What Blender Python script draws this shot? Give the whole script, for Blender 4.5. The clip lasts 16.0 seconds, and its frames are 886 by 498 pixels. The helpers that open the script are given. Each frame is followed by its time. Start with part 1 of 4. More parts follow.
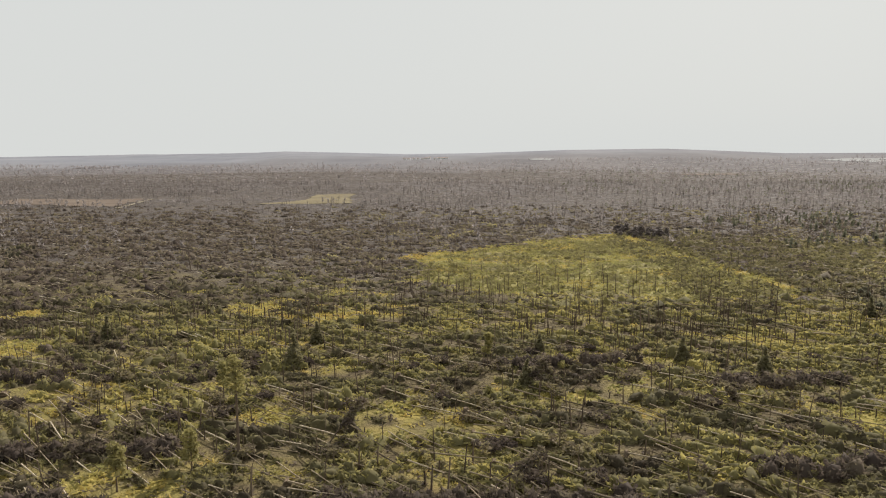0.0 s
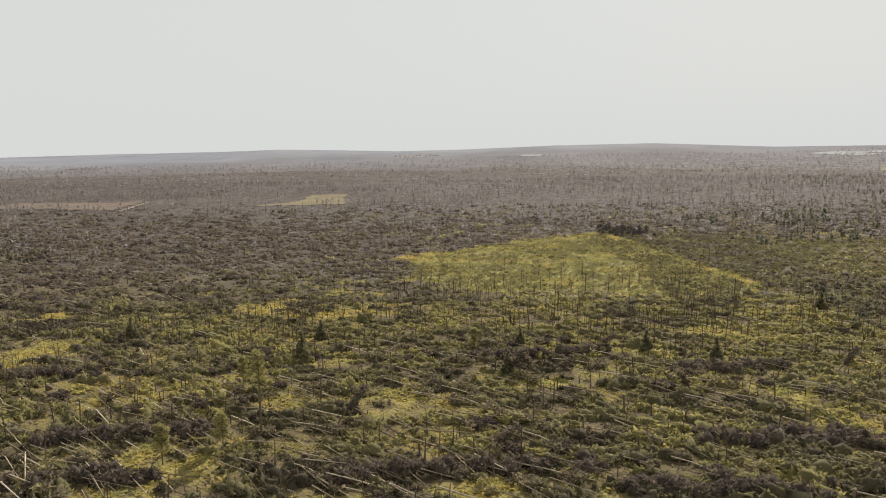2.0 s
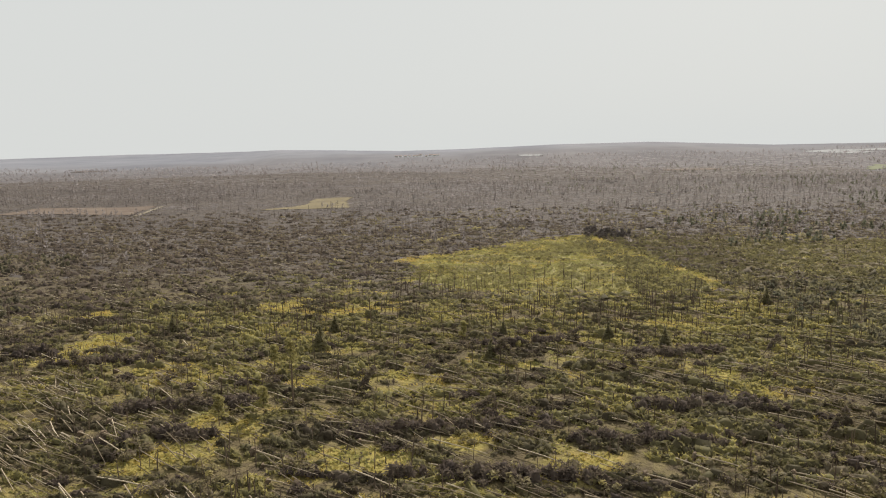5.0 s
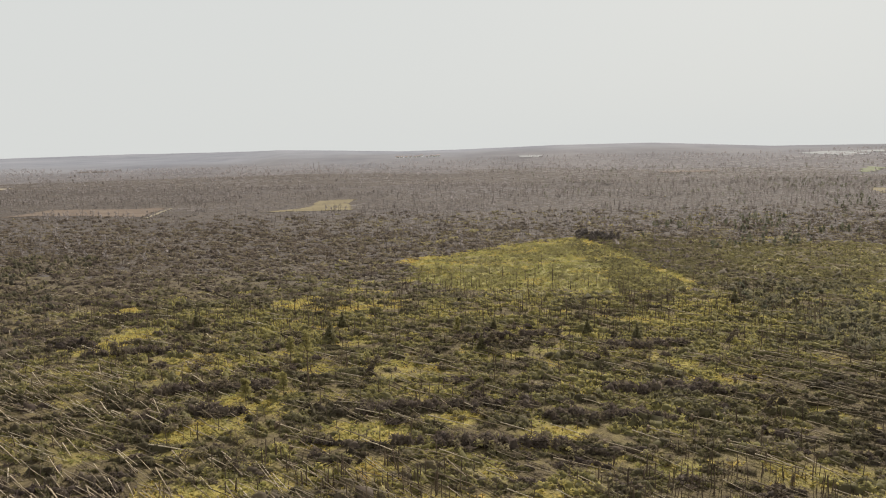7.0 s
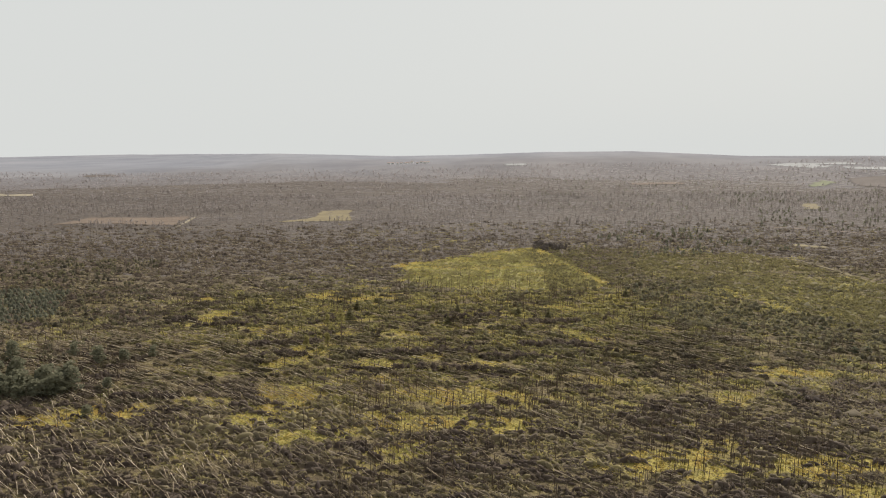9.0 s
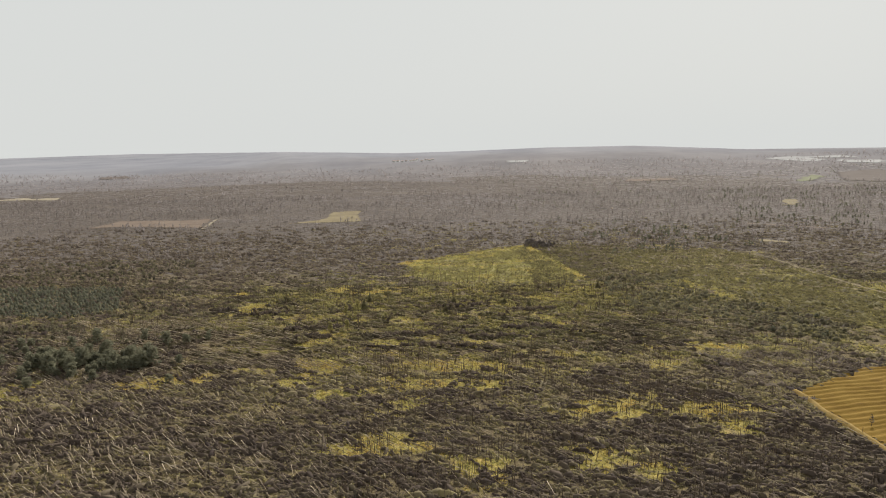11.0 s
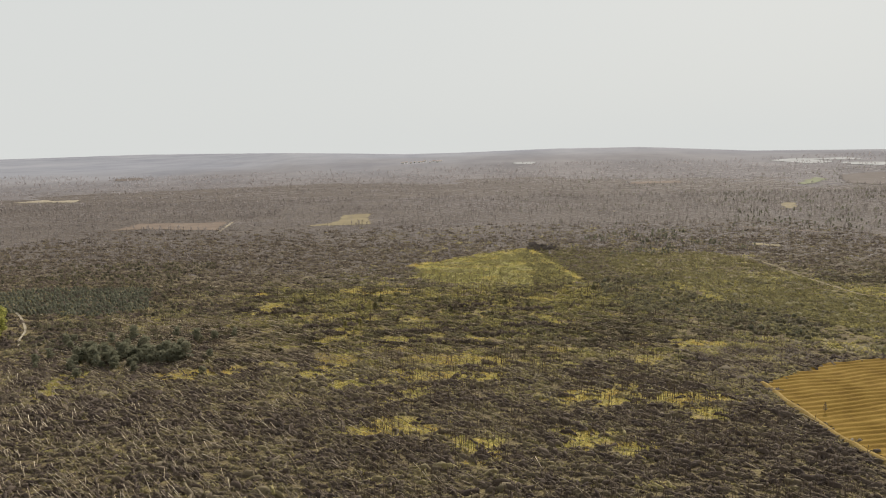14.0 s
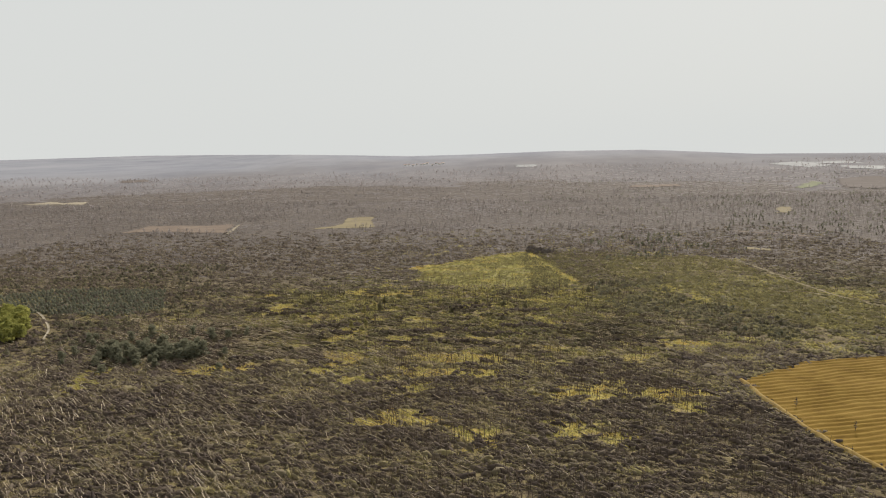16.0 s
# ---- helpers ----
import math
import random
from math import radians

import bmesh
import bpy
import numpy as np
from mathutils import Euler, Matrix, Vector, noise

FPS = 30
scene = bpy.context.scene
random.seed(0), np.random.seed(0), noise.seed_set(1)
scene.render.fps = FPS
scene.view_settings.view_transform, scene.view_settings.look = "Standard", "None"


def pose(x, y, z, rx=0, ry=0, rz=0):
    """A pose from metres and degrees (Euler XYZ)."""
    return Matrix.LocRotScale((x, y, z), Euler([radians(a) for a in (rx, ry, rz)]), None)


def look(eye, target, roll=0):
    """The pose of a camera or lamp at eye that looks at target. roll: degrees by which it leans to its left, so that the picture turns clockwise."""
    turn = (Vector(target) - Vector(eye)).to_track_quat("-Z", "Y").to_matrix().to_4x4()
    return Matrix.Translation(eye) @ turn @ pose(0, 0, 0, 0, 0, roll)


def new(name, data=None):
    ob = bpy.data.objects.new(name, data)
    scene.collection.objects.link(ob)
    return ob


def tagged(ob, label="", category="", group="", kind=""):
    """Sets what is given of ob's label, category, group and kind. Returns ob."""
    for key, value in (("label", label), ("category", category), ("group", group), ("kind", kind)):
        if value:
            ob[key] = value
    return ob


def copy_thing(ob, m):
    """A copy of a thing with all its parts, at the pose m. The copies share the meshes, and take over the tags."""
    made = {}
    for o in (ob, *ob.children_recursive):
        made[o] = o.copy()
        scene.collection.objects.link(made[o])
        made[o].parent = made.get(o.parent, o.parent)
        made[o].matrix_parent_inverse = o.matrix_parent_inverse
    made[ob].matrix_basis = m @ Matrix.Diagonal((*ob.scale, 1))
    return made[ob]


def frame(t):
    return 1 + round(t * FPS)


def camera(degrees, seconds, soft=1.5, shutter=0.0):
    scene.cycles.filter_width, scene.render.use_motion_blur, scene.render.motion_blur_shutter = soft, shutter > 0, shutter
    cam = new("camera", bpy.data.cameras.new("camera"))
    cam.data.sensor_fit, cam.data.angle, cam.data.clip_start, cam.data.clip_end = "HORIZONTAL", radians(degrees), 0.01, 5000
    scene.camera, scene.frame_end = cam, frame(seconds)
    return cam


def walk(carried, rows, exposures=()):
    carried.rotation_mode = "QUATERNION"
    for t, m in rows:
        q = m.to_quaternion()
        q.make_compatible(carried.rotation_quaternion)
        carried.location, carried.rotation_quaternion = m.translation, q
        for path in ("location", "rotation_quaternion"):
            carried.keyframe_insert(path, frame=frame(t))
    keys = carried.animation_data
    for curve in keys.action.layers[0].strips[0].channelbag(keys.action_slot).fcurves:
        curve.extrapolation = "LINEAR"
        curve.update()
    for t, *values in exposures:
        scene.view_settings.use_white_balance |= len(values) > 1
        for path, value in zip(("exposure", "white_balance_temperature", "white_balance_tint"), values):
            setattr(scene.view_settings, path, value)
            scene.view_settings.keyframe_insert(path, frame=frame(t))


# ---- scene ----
# ---------------------------------------------------------------- camera
cam = camera(66.2, 16.0, soft=1.05)
# seconds, x, y, z in metres, then yaw to the left, pitch and roll in degrees
PATH = [
    (0, 0.028, -0.053, 15.002, 0.070, -8.176, -0.032),
    (0.5, 0.054, -1.454, 15.413, -0.213, -8.291, -0.192),
    (1, 0.095, -2.915, 15.817, -0.402, -8.387, -0.347),
    (1.5, 0.149, -4.431, 16.214, -0.518, -8.465, -0.491),
    (2, 0.215, -6.001, 16.607, -0.577, -8.527, -0.622),
    (2.5, 0.291, -7.621, 16.995, -0.596, -8.575, -0.734),
    (3, 0.374, -9.289, 17.381, -0.589, -8.609, -0.828),
    (3.5, 0.465, -11.002, 17.765, -0.566, -8.633, -0.900),
    (4, 0.561, -12.757, 18.148, -0.536, -8.648, -0.951),
    (6.3, 1.028, -21.301, 19.936, -0.435, -8.671, -0.952),
    (6.5, 1.068, -22.075, 20.096, -0.430, -8.675, -0.941),
    (7, 1.163, -24.027, 20.499, -0.415, -8.691, -0.910),
    (7.5, 1.253, -26.003, 20.910, -0.392, -8.718, -0.883),
    (8, 1.337, -27.999, 21.329, -0.349, -8.759, -0.866),
    (8.1, 1.353, -28.398, 21.413, -0.341, -8.767, -0.863),
    (8.2, 1.394, -32.157, 22.093, -0.459, -8.696, -0.718),
    (8.3, 1.435, -35.916, 22.773, -0.576, -8.624, -0.573),
    (8.4, 1.477, -39.674, 23.453, -0.694, -8.553, -0.428),
    (8.5, 1.518, -43.433, 24.133, -0.812, -8.482, -0.283),
    (8.6, 1.672, -47.216, 24.848, -0.906, -8.490, -0.280),
    (8.7, 1.825, -50.998, 25.563, -1.001, -8.499, -0.277),
    (8.8, 1.979, -54.781, 26.278, -1.095, -8.508, -0.274),
    (8.9, 2.133, -58.563, 26.993, -1.190, -8.517, -0.270),
    (9, 2.286, -62.345, 27.708, -1.284, -8.526, -0.267),
    (9.1, 2.673, -65.699, 28.387, -1.187, -8.620, -0.421),
    (9.2, 3.059, -69.053, 29.067, -1.090, -8.714, -0.575),
    (9.3, 3.131, -72.166, 29.707, -1.088, -8.716, -0.578),
    (9.4, 3.191, -74.762, 30.241, -1.081, -8.721, -0.587),
    (9.5, 3.239, -76.840, 30.668, -1.071, -8.729, -0.602),
    (9.6, 3.276, -78.400, 30.989, -1.057, -8.740, -0.621),
    (9.7, 3.300, -79.443, 31.203, -1.040, -8.753, -0.644),
    (9.8, 3.312, -79.974, 31.312, -1.021, -8.768, -0.671),
    (9.9, 3.320, -80.322, 31.384, -1.000, -8.785, -0.700),
    (10, 3.328, -80.670, 31.456, -0.977, -8.803, -0.732),
    (10.5, 3.368, -82.411, 31.813, -0.856, -8.899, -0.901),
    (11, 3.409, -84.151, 32.171, -0.763, -8.973, -1.031),
    (11.3, 3.433, -85.196, 32.386, -0.744, -8.988, -1.058),
    (11.5, 3.475, -85.890, 32.564, -0.682, -9.002, -1.045),
    (12, 3.570, -87.616, 33.000, -0.535, -9.019, -1.040),
    (12.5, 3.651, -89.334, 33.426, -0.397, -9.019, -1.053),
    (13, 3.721, -91.048, 33.846, -0.270, -9.006, -1.066),
    (13.5, 3.782, -92.764, 34.263, -0.157, -8.988, -1.065),
    (14, 3.836, -94.489, 34.680, -0.059, -8.965, -1.046),
    (14.5, 3.886, -96.227, 35.100, 0.019, -8.942, -1.010),
    (15, 3.934, -97.984, 35.527, 0.077, -8.916, -0.965),
    (15.5, 3.983, -99.766, 35.964, 0.112, -8.888, -0.926),
    (16, 4.034, -101.579, 36.415, 0.120, -8.853, -0.916),
]
walk(cam, [(t, pose(x, y, z, 90 + pitch, 0, yaw) @ pose(0, 0, 0, 0, 0, roll)) for t, x, y, z, yaw, pitch, roll in PATH])

# ---------------------------------------------------------------- sky and sun
SUN_AZ, SUN_EL = radians(28), radians(36)      # clockwise from +y; above the horizon
world = bpy.data.worlds.new("sky")
scene.world = world
world.use_nodes = True
wn = world.node_tree
wn.nodes.clear()
sky = wn.nodes.new("ShaderNodeTexSky")
sky.sky_type, sky.sun_disc = "NISHITA", False
sky.sun_elevation, sky.sun_rotation = SUN_EL, SUN_AZ
sky.air_density, sky.dust_density, sky.ozone_density = 1.0, 6.0, 1.0
clear = wn.nodes.new("ShaderNodeBackground")
clear.inputs["Strength"].default_value = 0.06
wn.links.new(sky.outputs[0], clear.inputs["Color"])
overcast = wn.nodes.new("ShaderNodeBackground")      # thin high cloud, pale all over
overcast.inputs["Color"].default_value = (0.535, 0.547, 0.535, 1)
overcast.inputs["Strength"].default_value = 1.0
veil = wn.nodes.new("ShaderNodeMixShader")
veil.inputs[0].default_value = 0.97
wn.links.new(clear.outputs[0], veil.inputs[1])
wn.links.new(overcast.outputs[0], veil.inputs[2])
wo = wn.nodes.new("ShaderNodeOutputWorld")
wn.links.new(veil.outputs[0], wo.inputs[0])

sun = new("sun", bpy.data.lights.new("sun", "SUN"))
sun.data.energy, sun.data.angle, sun.data.color = 5.0, radians(1.2), (1.0, 0.94, 0.87)
sun_from = Vector((math.sin(SUN_AZ) * math.cos(SUN_EL), math.cos(SUN_AZ) * math.cos(SUN_EL), math.sin(SUN_EL)))
sun.matrix_world = look(sun_from * 200, (0, 0, 0))
scene.view_settings.exposure = 0.40

# ---------------------------------------------------------------- noise for the plan
def hashed(i, j, seed):
    h = (i.astype(np.int64) * 374761393 + j.astype(np.int64) * 668265263 + seed * 974711) & 0x7FFFFFFF
    h = ((h ^ (h >> 13)) * 1274126177) & 0x7FFFFFFF
    return ((h ^ (h >> 16)) & 0xFFFF) / 65535.0


def vnoise(x, y, size, seed=0):
    x, y = np.asarray(x, float) / size, np.asarray(y, float) / size
    i, j = np.floor(x), np.floor(y)
    u, v = x - i, y - j
    u, v = u * u * (3 - 2 * u), v * v * (3 - 2 * v)
    a, b = hashed(i, j, seed), hashed(i + 1, j, seed)
    c, d = hashed(i, j + 1, seed), hashed(i + 1, j + 1, seed)
    return (a + (b - a) * u) * (1 - v) + (c + (d - c) * u) * v


def fbm(x, y, size, seed=0):
    return 0.52 * vnoise(x, y, size, seed) + 0.30 * vnoise(x, y, size / 2.1, seed + 7) + 0.18 * vnoise(x, y, size / 4.3, seed + 13)


def ramp(v, a, b):
    s = np.clip((np.asarray(v, float) - a) / (b - a), 0, 1)
    return s * s * (3 - 2 * s)


def inside(x, y, poly):
    """Signed: 1 inside the polygon, 0 outside."""
    x, y = np.asarray(x, float), np.asarray(y, float)
    hit = np.zeros(x.shape, bool)
    for (ax, ay), (bx, by) in zip(poly, poly[1:] + poly[:1]):
        if ay != by:
            hit ^= ((ay > y) != (by > y)) & (x < (bx - ax) * (y - ay) / (by - ay) + ax)
    return hit


# ---------------------------------------------------------------- the plan: clearings, meadow, field, groves
MEADOW = [(-4.2, 96), (10.5, 106.5), (31.5, 124), (37.5, 100), (39, 70.5), (24, 67), (13, 71), (4, 71.5), (-2.6, 77)]
GREEN_EAST = [(51, 95), (55, 112), (87, 108), (91, 94), (91.5, 73), (94, 50), (98, 42), (96, 26), (77, 24), (73, 32), (69, 39), (66, 46), (62, 58), (61, 70), (50, 80)]
EAST_OF_MEADOW = [(26, 64), (62, 64), (60, 118), (34, 128), (28, 112)]
PLANTATION = [(-112, 62.7), (-97, 72), (-68, 70), (-59.6, 48), (-68.5, 43), (-86, 46)]
FIELD = [(48.6, -3), (62.3, 5.6), (77.4, 7.7), (112, 10), (112, -60), (56, -60), (52.5, -34), (49.6, -20.3)]
CLEARING_WEST = [(-139, 188), (-134, 214), (-93.3, 217), (-89.0, 185), (-122, 193)]
CLEARING_MID = [(-58, 194), (-46, 208), (-45, 240), (-29.4, 243), (-26.8, 198), (-42.5, 195)]
CLEARING_SAND = [(-282, 352), (-271.5, 380), (-258, 366), (-243, 374), (-231, 345), (-257, 352)]
CLEARING_EAST = [(182, 261), (190, 259), (175, 231), (165, 227)]
STRIP_A = [(119.6, 169), (130, 161), (142.6, 150), (141, 146.7), (129, 157), (118.2, 166.5)]
STRIP_B = [(105.4, 127), (112.5, 121), (110.3, 116), (103.3, 122)]
PASTURE = [(263, 407), (306, 456), (305, 431), (254, 376)]
PLOUGHED = [(329, 465), (372, 468), (345, 400), (305, 367), (290, 391)]
SAND_TRACK = [(-112, 60), (-98, 55), (-91.6, 51.3), (-86.7, 46.8), (-81.3, 39.6), (-76.6, 32.7), (-74.6, 27), (-71.9, 22.6)]
FAR_FIELD = [(155, 453), (197, 454), (187, 426), (148, 425)]
OPEN = [FAR_FIELD, MEADOW, FIELD, CLEARING_WEST, CLEARING_MID, CLEARING_SAND, CLEARING_EAST, STRIP_A, STRIP_B, PASTURE, PLOUGHED]

# moss and grass patches: x, y, half width, half depth
PATCHES_NORTH = [(-16.4, 29.6, 1.3, 1.3), (-12.8, 28.4, 1.0, 1.2), (-22.3, 38.6, 1.3, 2.4), (-17.8, 64.3, 1.9, 3.0), (-32.8, 49, 2.2, 2.6),
                 (-22.1, 45.4, 1.2, 1.8), (-14.7, 41.5, 0.9, 1.3), (-10.3, 37, 1.0, 1.2), (-10.1, 60.8, 4.1, 1.9), (0.4, 32.2, 0.9, 0.9),
                 (-1.9, 39, 1.2, 1.7), (1.1, 36.8, 0.8, 1.2), (25.2, 53.2, 2.1, 1.2), (23.6, 36, 1.2, 1.8), (16.5, 30.6, 0.8, 0.6)]
PATCHES_MIDDLE = [(-39.2, 60.9, 1.6, 1.5), (7.5, 40.4, 1.4, 0.8), (-4.3, 22.6, 2.7, 1.0), (3.4, 25.5, 1.5, 0.8), (-17.4, 23.4, 1.4, 1.2),
                  (9.2, 21.8, 1.2, 0.7), (-33.1, 45.2, 3.0, 2.0), (-4.2, 22.5, 2.9, 1.2), (46.9, 17.3, 3.1, 1.1), (-12.1, 12.6, 3.1, 2.4)]
PATCHES_SOUTH = [(-14.8, 5.7, 2.4, 2.4), (6.2, 10.3, 4.5, 1.7), (6.4, 3.0, 4.0, 1.6), (-3.2, 4.4, 2.8, 1.5), (0.2, -2.8, 1.6, 1.4),
                 (-9.3, 0.8, 2.8, 1.6), (21, -5.3, 1.6, 1.5), (26, -5.4, 4.6, 2.0), (36.5, -7.2, 5.0, 1.5), (-4, -14.7, 3.6, 1.6),
                 (7.1, -20.5, 2.1, 1.7), (19.6, -19, 2.8, 1.8), (25.4, -22.7, 1.7, 1.4), (-34, 6.3, 4.4, 2.2), (-53.1, 2.3, 2.1, 4.0), (37.4, -12.2, 1.7, 1.3)]
PATCHES = PATCHES_NORTH + PATCHES_MIDDLE + PATCHES_SOUTH


def moss(x, y):
    """How far the ground is open moss and grass, 0 to 1."""
    x, y = np.asarray(x, float), np.asarray(y, float)
    wob = (fbm(x, y * 1.6, 2.4, 3) - 0.5) * 2.3 + (fbm(x, y, 0.8, 5) - 0.5) * 0.9
    m = np.zeros(x.shape)
    for px, py, rx, ry in PATCHES:
        grow = 1.55 if py < 27 and px > -20 else 1.28
        d = np.sqrt(((x - px) / (rx * grow)) ** 2 + ((y - py) / (ry * grow)) ** 2) + wob
        m = np.maximum(m, 1 - ramp(d, 0.75, 1.15))
    wild = ramp(fbm(x, y * 1.6, 4.0, 21), 0.60, 0.69) * ramp(y, 95, 70) * ramp(y, -25, 10) * (1 - 0.9 * ramp(-x, 12, 50)) * (1 - 0.9 * ramp(x, 34, 48))
    m = np.maximum(m, 0.65 * wild)
    wx, wy = x + (fbm(x, y, 5, 31) - 0.5) * 6, y + (fbm(x, y, 5, 32) - 0.5) * 8
    m = np.maximum(m, inside(wx, wy, MEADOW) * (0.55 + 0.45 * ramp(fbm(x, y * 3.0, 8, 43), 0.35, 0.6)))
    m = np.maximum(m, rim(x, y))
    m = np.maximum(m, inside(wx, wy, GREEN_EAST) * ramp(fbm(x, y * 1.5, 7, 41), 0.30, 0.52) * 0.24)
    return m


def rim(x, y):
    """1 along the north-western and eastern edges of the meadow, where the grass is dry and yellow."""
    x, y = np.asarray(x, float), np.asarray(y, float)
    best = np.full(x.shape, 99.0)
    for (ax, ay), (bx, by), wide in (((-4.2, 96), (31.5, 124), 2.0), ((31.5, 124), (38.5, 71), 1.2)):
        s = np.clip(((x - ax) * (bx - ax) + (y - ay) * (by - ay)) / ((bx - ax) ** 2 + (by - ay) ** 2), 0, 1)
        best = np.minimum(best, np.hypot(x - ax - s * (bx - ax), y - ay - s * (by - ay)) / wide)
    return (1 - ramp(best + (fbm(x, y, 4, 46) - 0.5) * 1.6, 0.4, 1.6)) * (0.6 + 0.4 * ramp(fbm(x, y, 7, 47), 0.38, 0.58))


def lushness(x, y):
    """Green grass rather than yellow: the inner meadow in streaks, and the eastern slope."""
    x, y = np.asarray(x, float), np.asarray(y, float)
    g = ramp(fbm(x, y * 3.0, 8, 44) + 0.005 * (x - 12), 0.30, 0.52) * inside(x, y, MEADOW) * (1 - rim(x, y))
    return np.maximum(g, 0.95 * inside(x, y, GREEN_EAST))


def hill(x, y):
    """Height of the land: level near, low wooded ridges far off."""
    x, y = np.asarray(x, float), np.asarray(y, float)
    d, az = np.hypot(x, y + 40), np.arctan2(x, np.maximum(y + 40, 1.0))
    bearings = [-0.75, -0.58, -0.42, -0.22, -0.05, 0.03, 0.17, 0.30, 0.45, 0.60, 0.75]
    crest = np.interp(az, bearings, [-13, -13, 2, 15, 9.5, 11, 17.5, 19.3, 12, 13.5, 14])
    away = np.interp(az, bearings, [4100, 4000, 3300, 1600, 1450, 1420, 1320, 1225, 1150, 1100, 1100])
    rise = ramp(d, 0.45 * away, away) * (y > -40)
    roll = (fbm(x, y, 320, 51) - 0.5) * 6 * ramp(d, 350, 900)
    fade = np.maximum(d - away, 0) * (y > -40)
    mid = 2.6 * np.exp(-((d - 0.60 * away) / 70.0) ** 2) * (0.4 + fbm(x, y, 260, 53)) * (y > -40)
    return crest * rise + mid - 0.025 * fade + roll * ramp(d, away + 60, away - 250) + (fbm(x, y, 9, 52) - 0.5) * 0.35 * ramp(d, 700, 300)


# ---------------------------------------------------------------- mesh helpers
def part(name, bm, material, parent=None, label=""):
    me = bpy.data.meshes.new(name)
    bm.to_mesh(me)
    bm.free()
    me.materials.append(material)
    ob = new(name, me)
    ob.parent = parent
    return tagged(ob, label)


def mesh_np(name, verts, faces, material, tone=None, smooth=False):
    """A mesh from arrays of vertices and of triangles or quads; tone is a number at each vertex."""
    me = bpy.data.meshes.new(name)
    n, k = faces.shape
    me.vertices.add(len(verts))
    me.vertices.foreach_set("co", np.ascontiguousarray(verts, np.float32).ravel())
    me.loops.add(n * k)
    me.loops.foreach_set("vertex_index", np.ascontiguousarray(faces, np.int32).ravel())
    me.polygons.add(n)
    me.polygons.foreach_set("loop_start", np.arange(0, n * k, k, dtype=np.int32))
    if smooth:
        me.polygons.foreach_set("use_smooth", np.ones(n, bool))
    if tone is not None:
        me.attributes.new("tone", "FLOAT", "POINT").data.foreach_set("value", np.ascontiguousarray(tone, np.float32))
    me.update(calc_edges=True)
    me.materials.append(material)
    return me


rng = np.random.default_rng(11)


def leaves(centre, radius, height, yaw, tone, count, size, stretch=1.0, upright=0.35, zlow=0.0):
    """Sprays of needles on heaps: count blades a heap, on and in a half dome, drawn out along yaw. Returns vertices, triangles, tones."""
    n = len(centre)
    m = n * count
    rep = lambda a: np.repeat(a, count, axis=0)  # noqa: E731
    ang, up = rng.uniform(0, 2 * np.pi, m), rng.uniform(zlow, 1, m)
    rad = np.sqrt(np.maximum(1 - up * up, 0)) * rng.uniform(0.55, 1.08, m)
    lx, ly = rad * np.cos(ang) * rep(radius) * stretch, rad * np.sin(ang) * rep(radius) / np.sqrt(stretch)
    c, s = np.cos(rep(yaw)), np.sin(rep(yaw))
    p = rep(centre) + np.stack([c * lx - s * ly, s * lx + c * ly, up * rep(height) * rng.uniform(0.6, 1.05, m)], 1)
    a2 = rng.uniform(0, 2 * np.pi, m)
    dz = rng.normal(upright, 0.4, m)
    d = np.stack([np.cos(a2), np.sin(a2), dz], 1)
    d /= np.linalg.norm(d, axis=1, keepdims=True)
    w = np.cross(d, rng.normal(size=(m, 3)))
    w /= np.linalg.norm(w, axis=1, keepdims=True) + 1e-9
    ln = (size * rng.uniform(0.6, 1.5, m))[:, None]
    wd = ln * rng.uniform(0.22, 0.45, m)[:, None]
    v = np.stack([p - d * ln * 0.4 + w * wd, p + d * ln * 0.7, p - d * ln * 0.4 - w * wd], 1).reshape(-1, 3)
    f = np.arange(m * 3).reshape(m, 3)
    t = np.repeat(np.clip(rep(tone) + rng.normal(0, 0.08, m), 0, 1), 3)
    return v, f, t


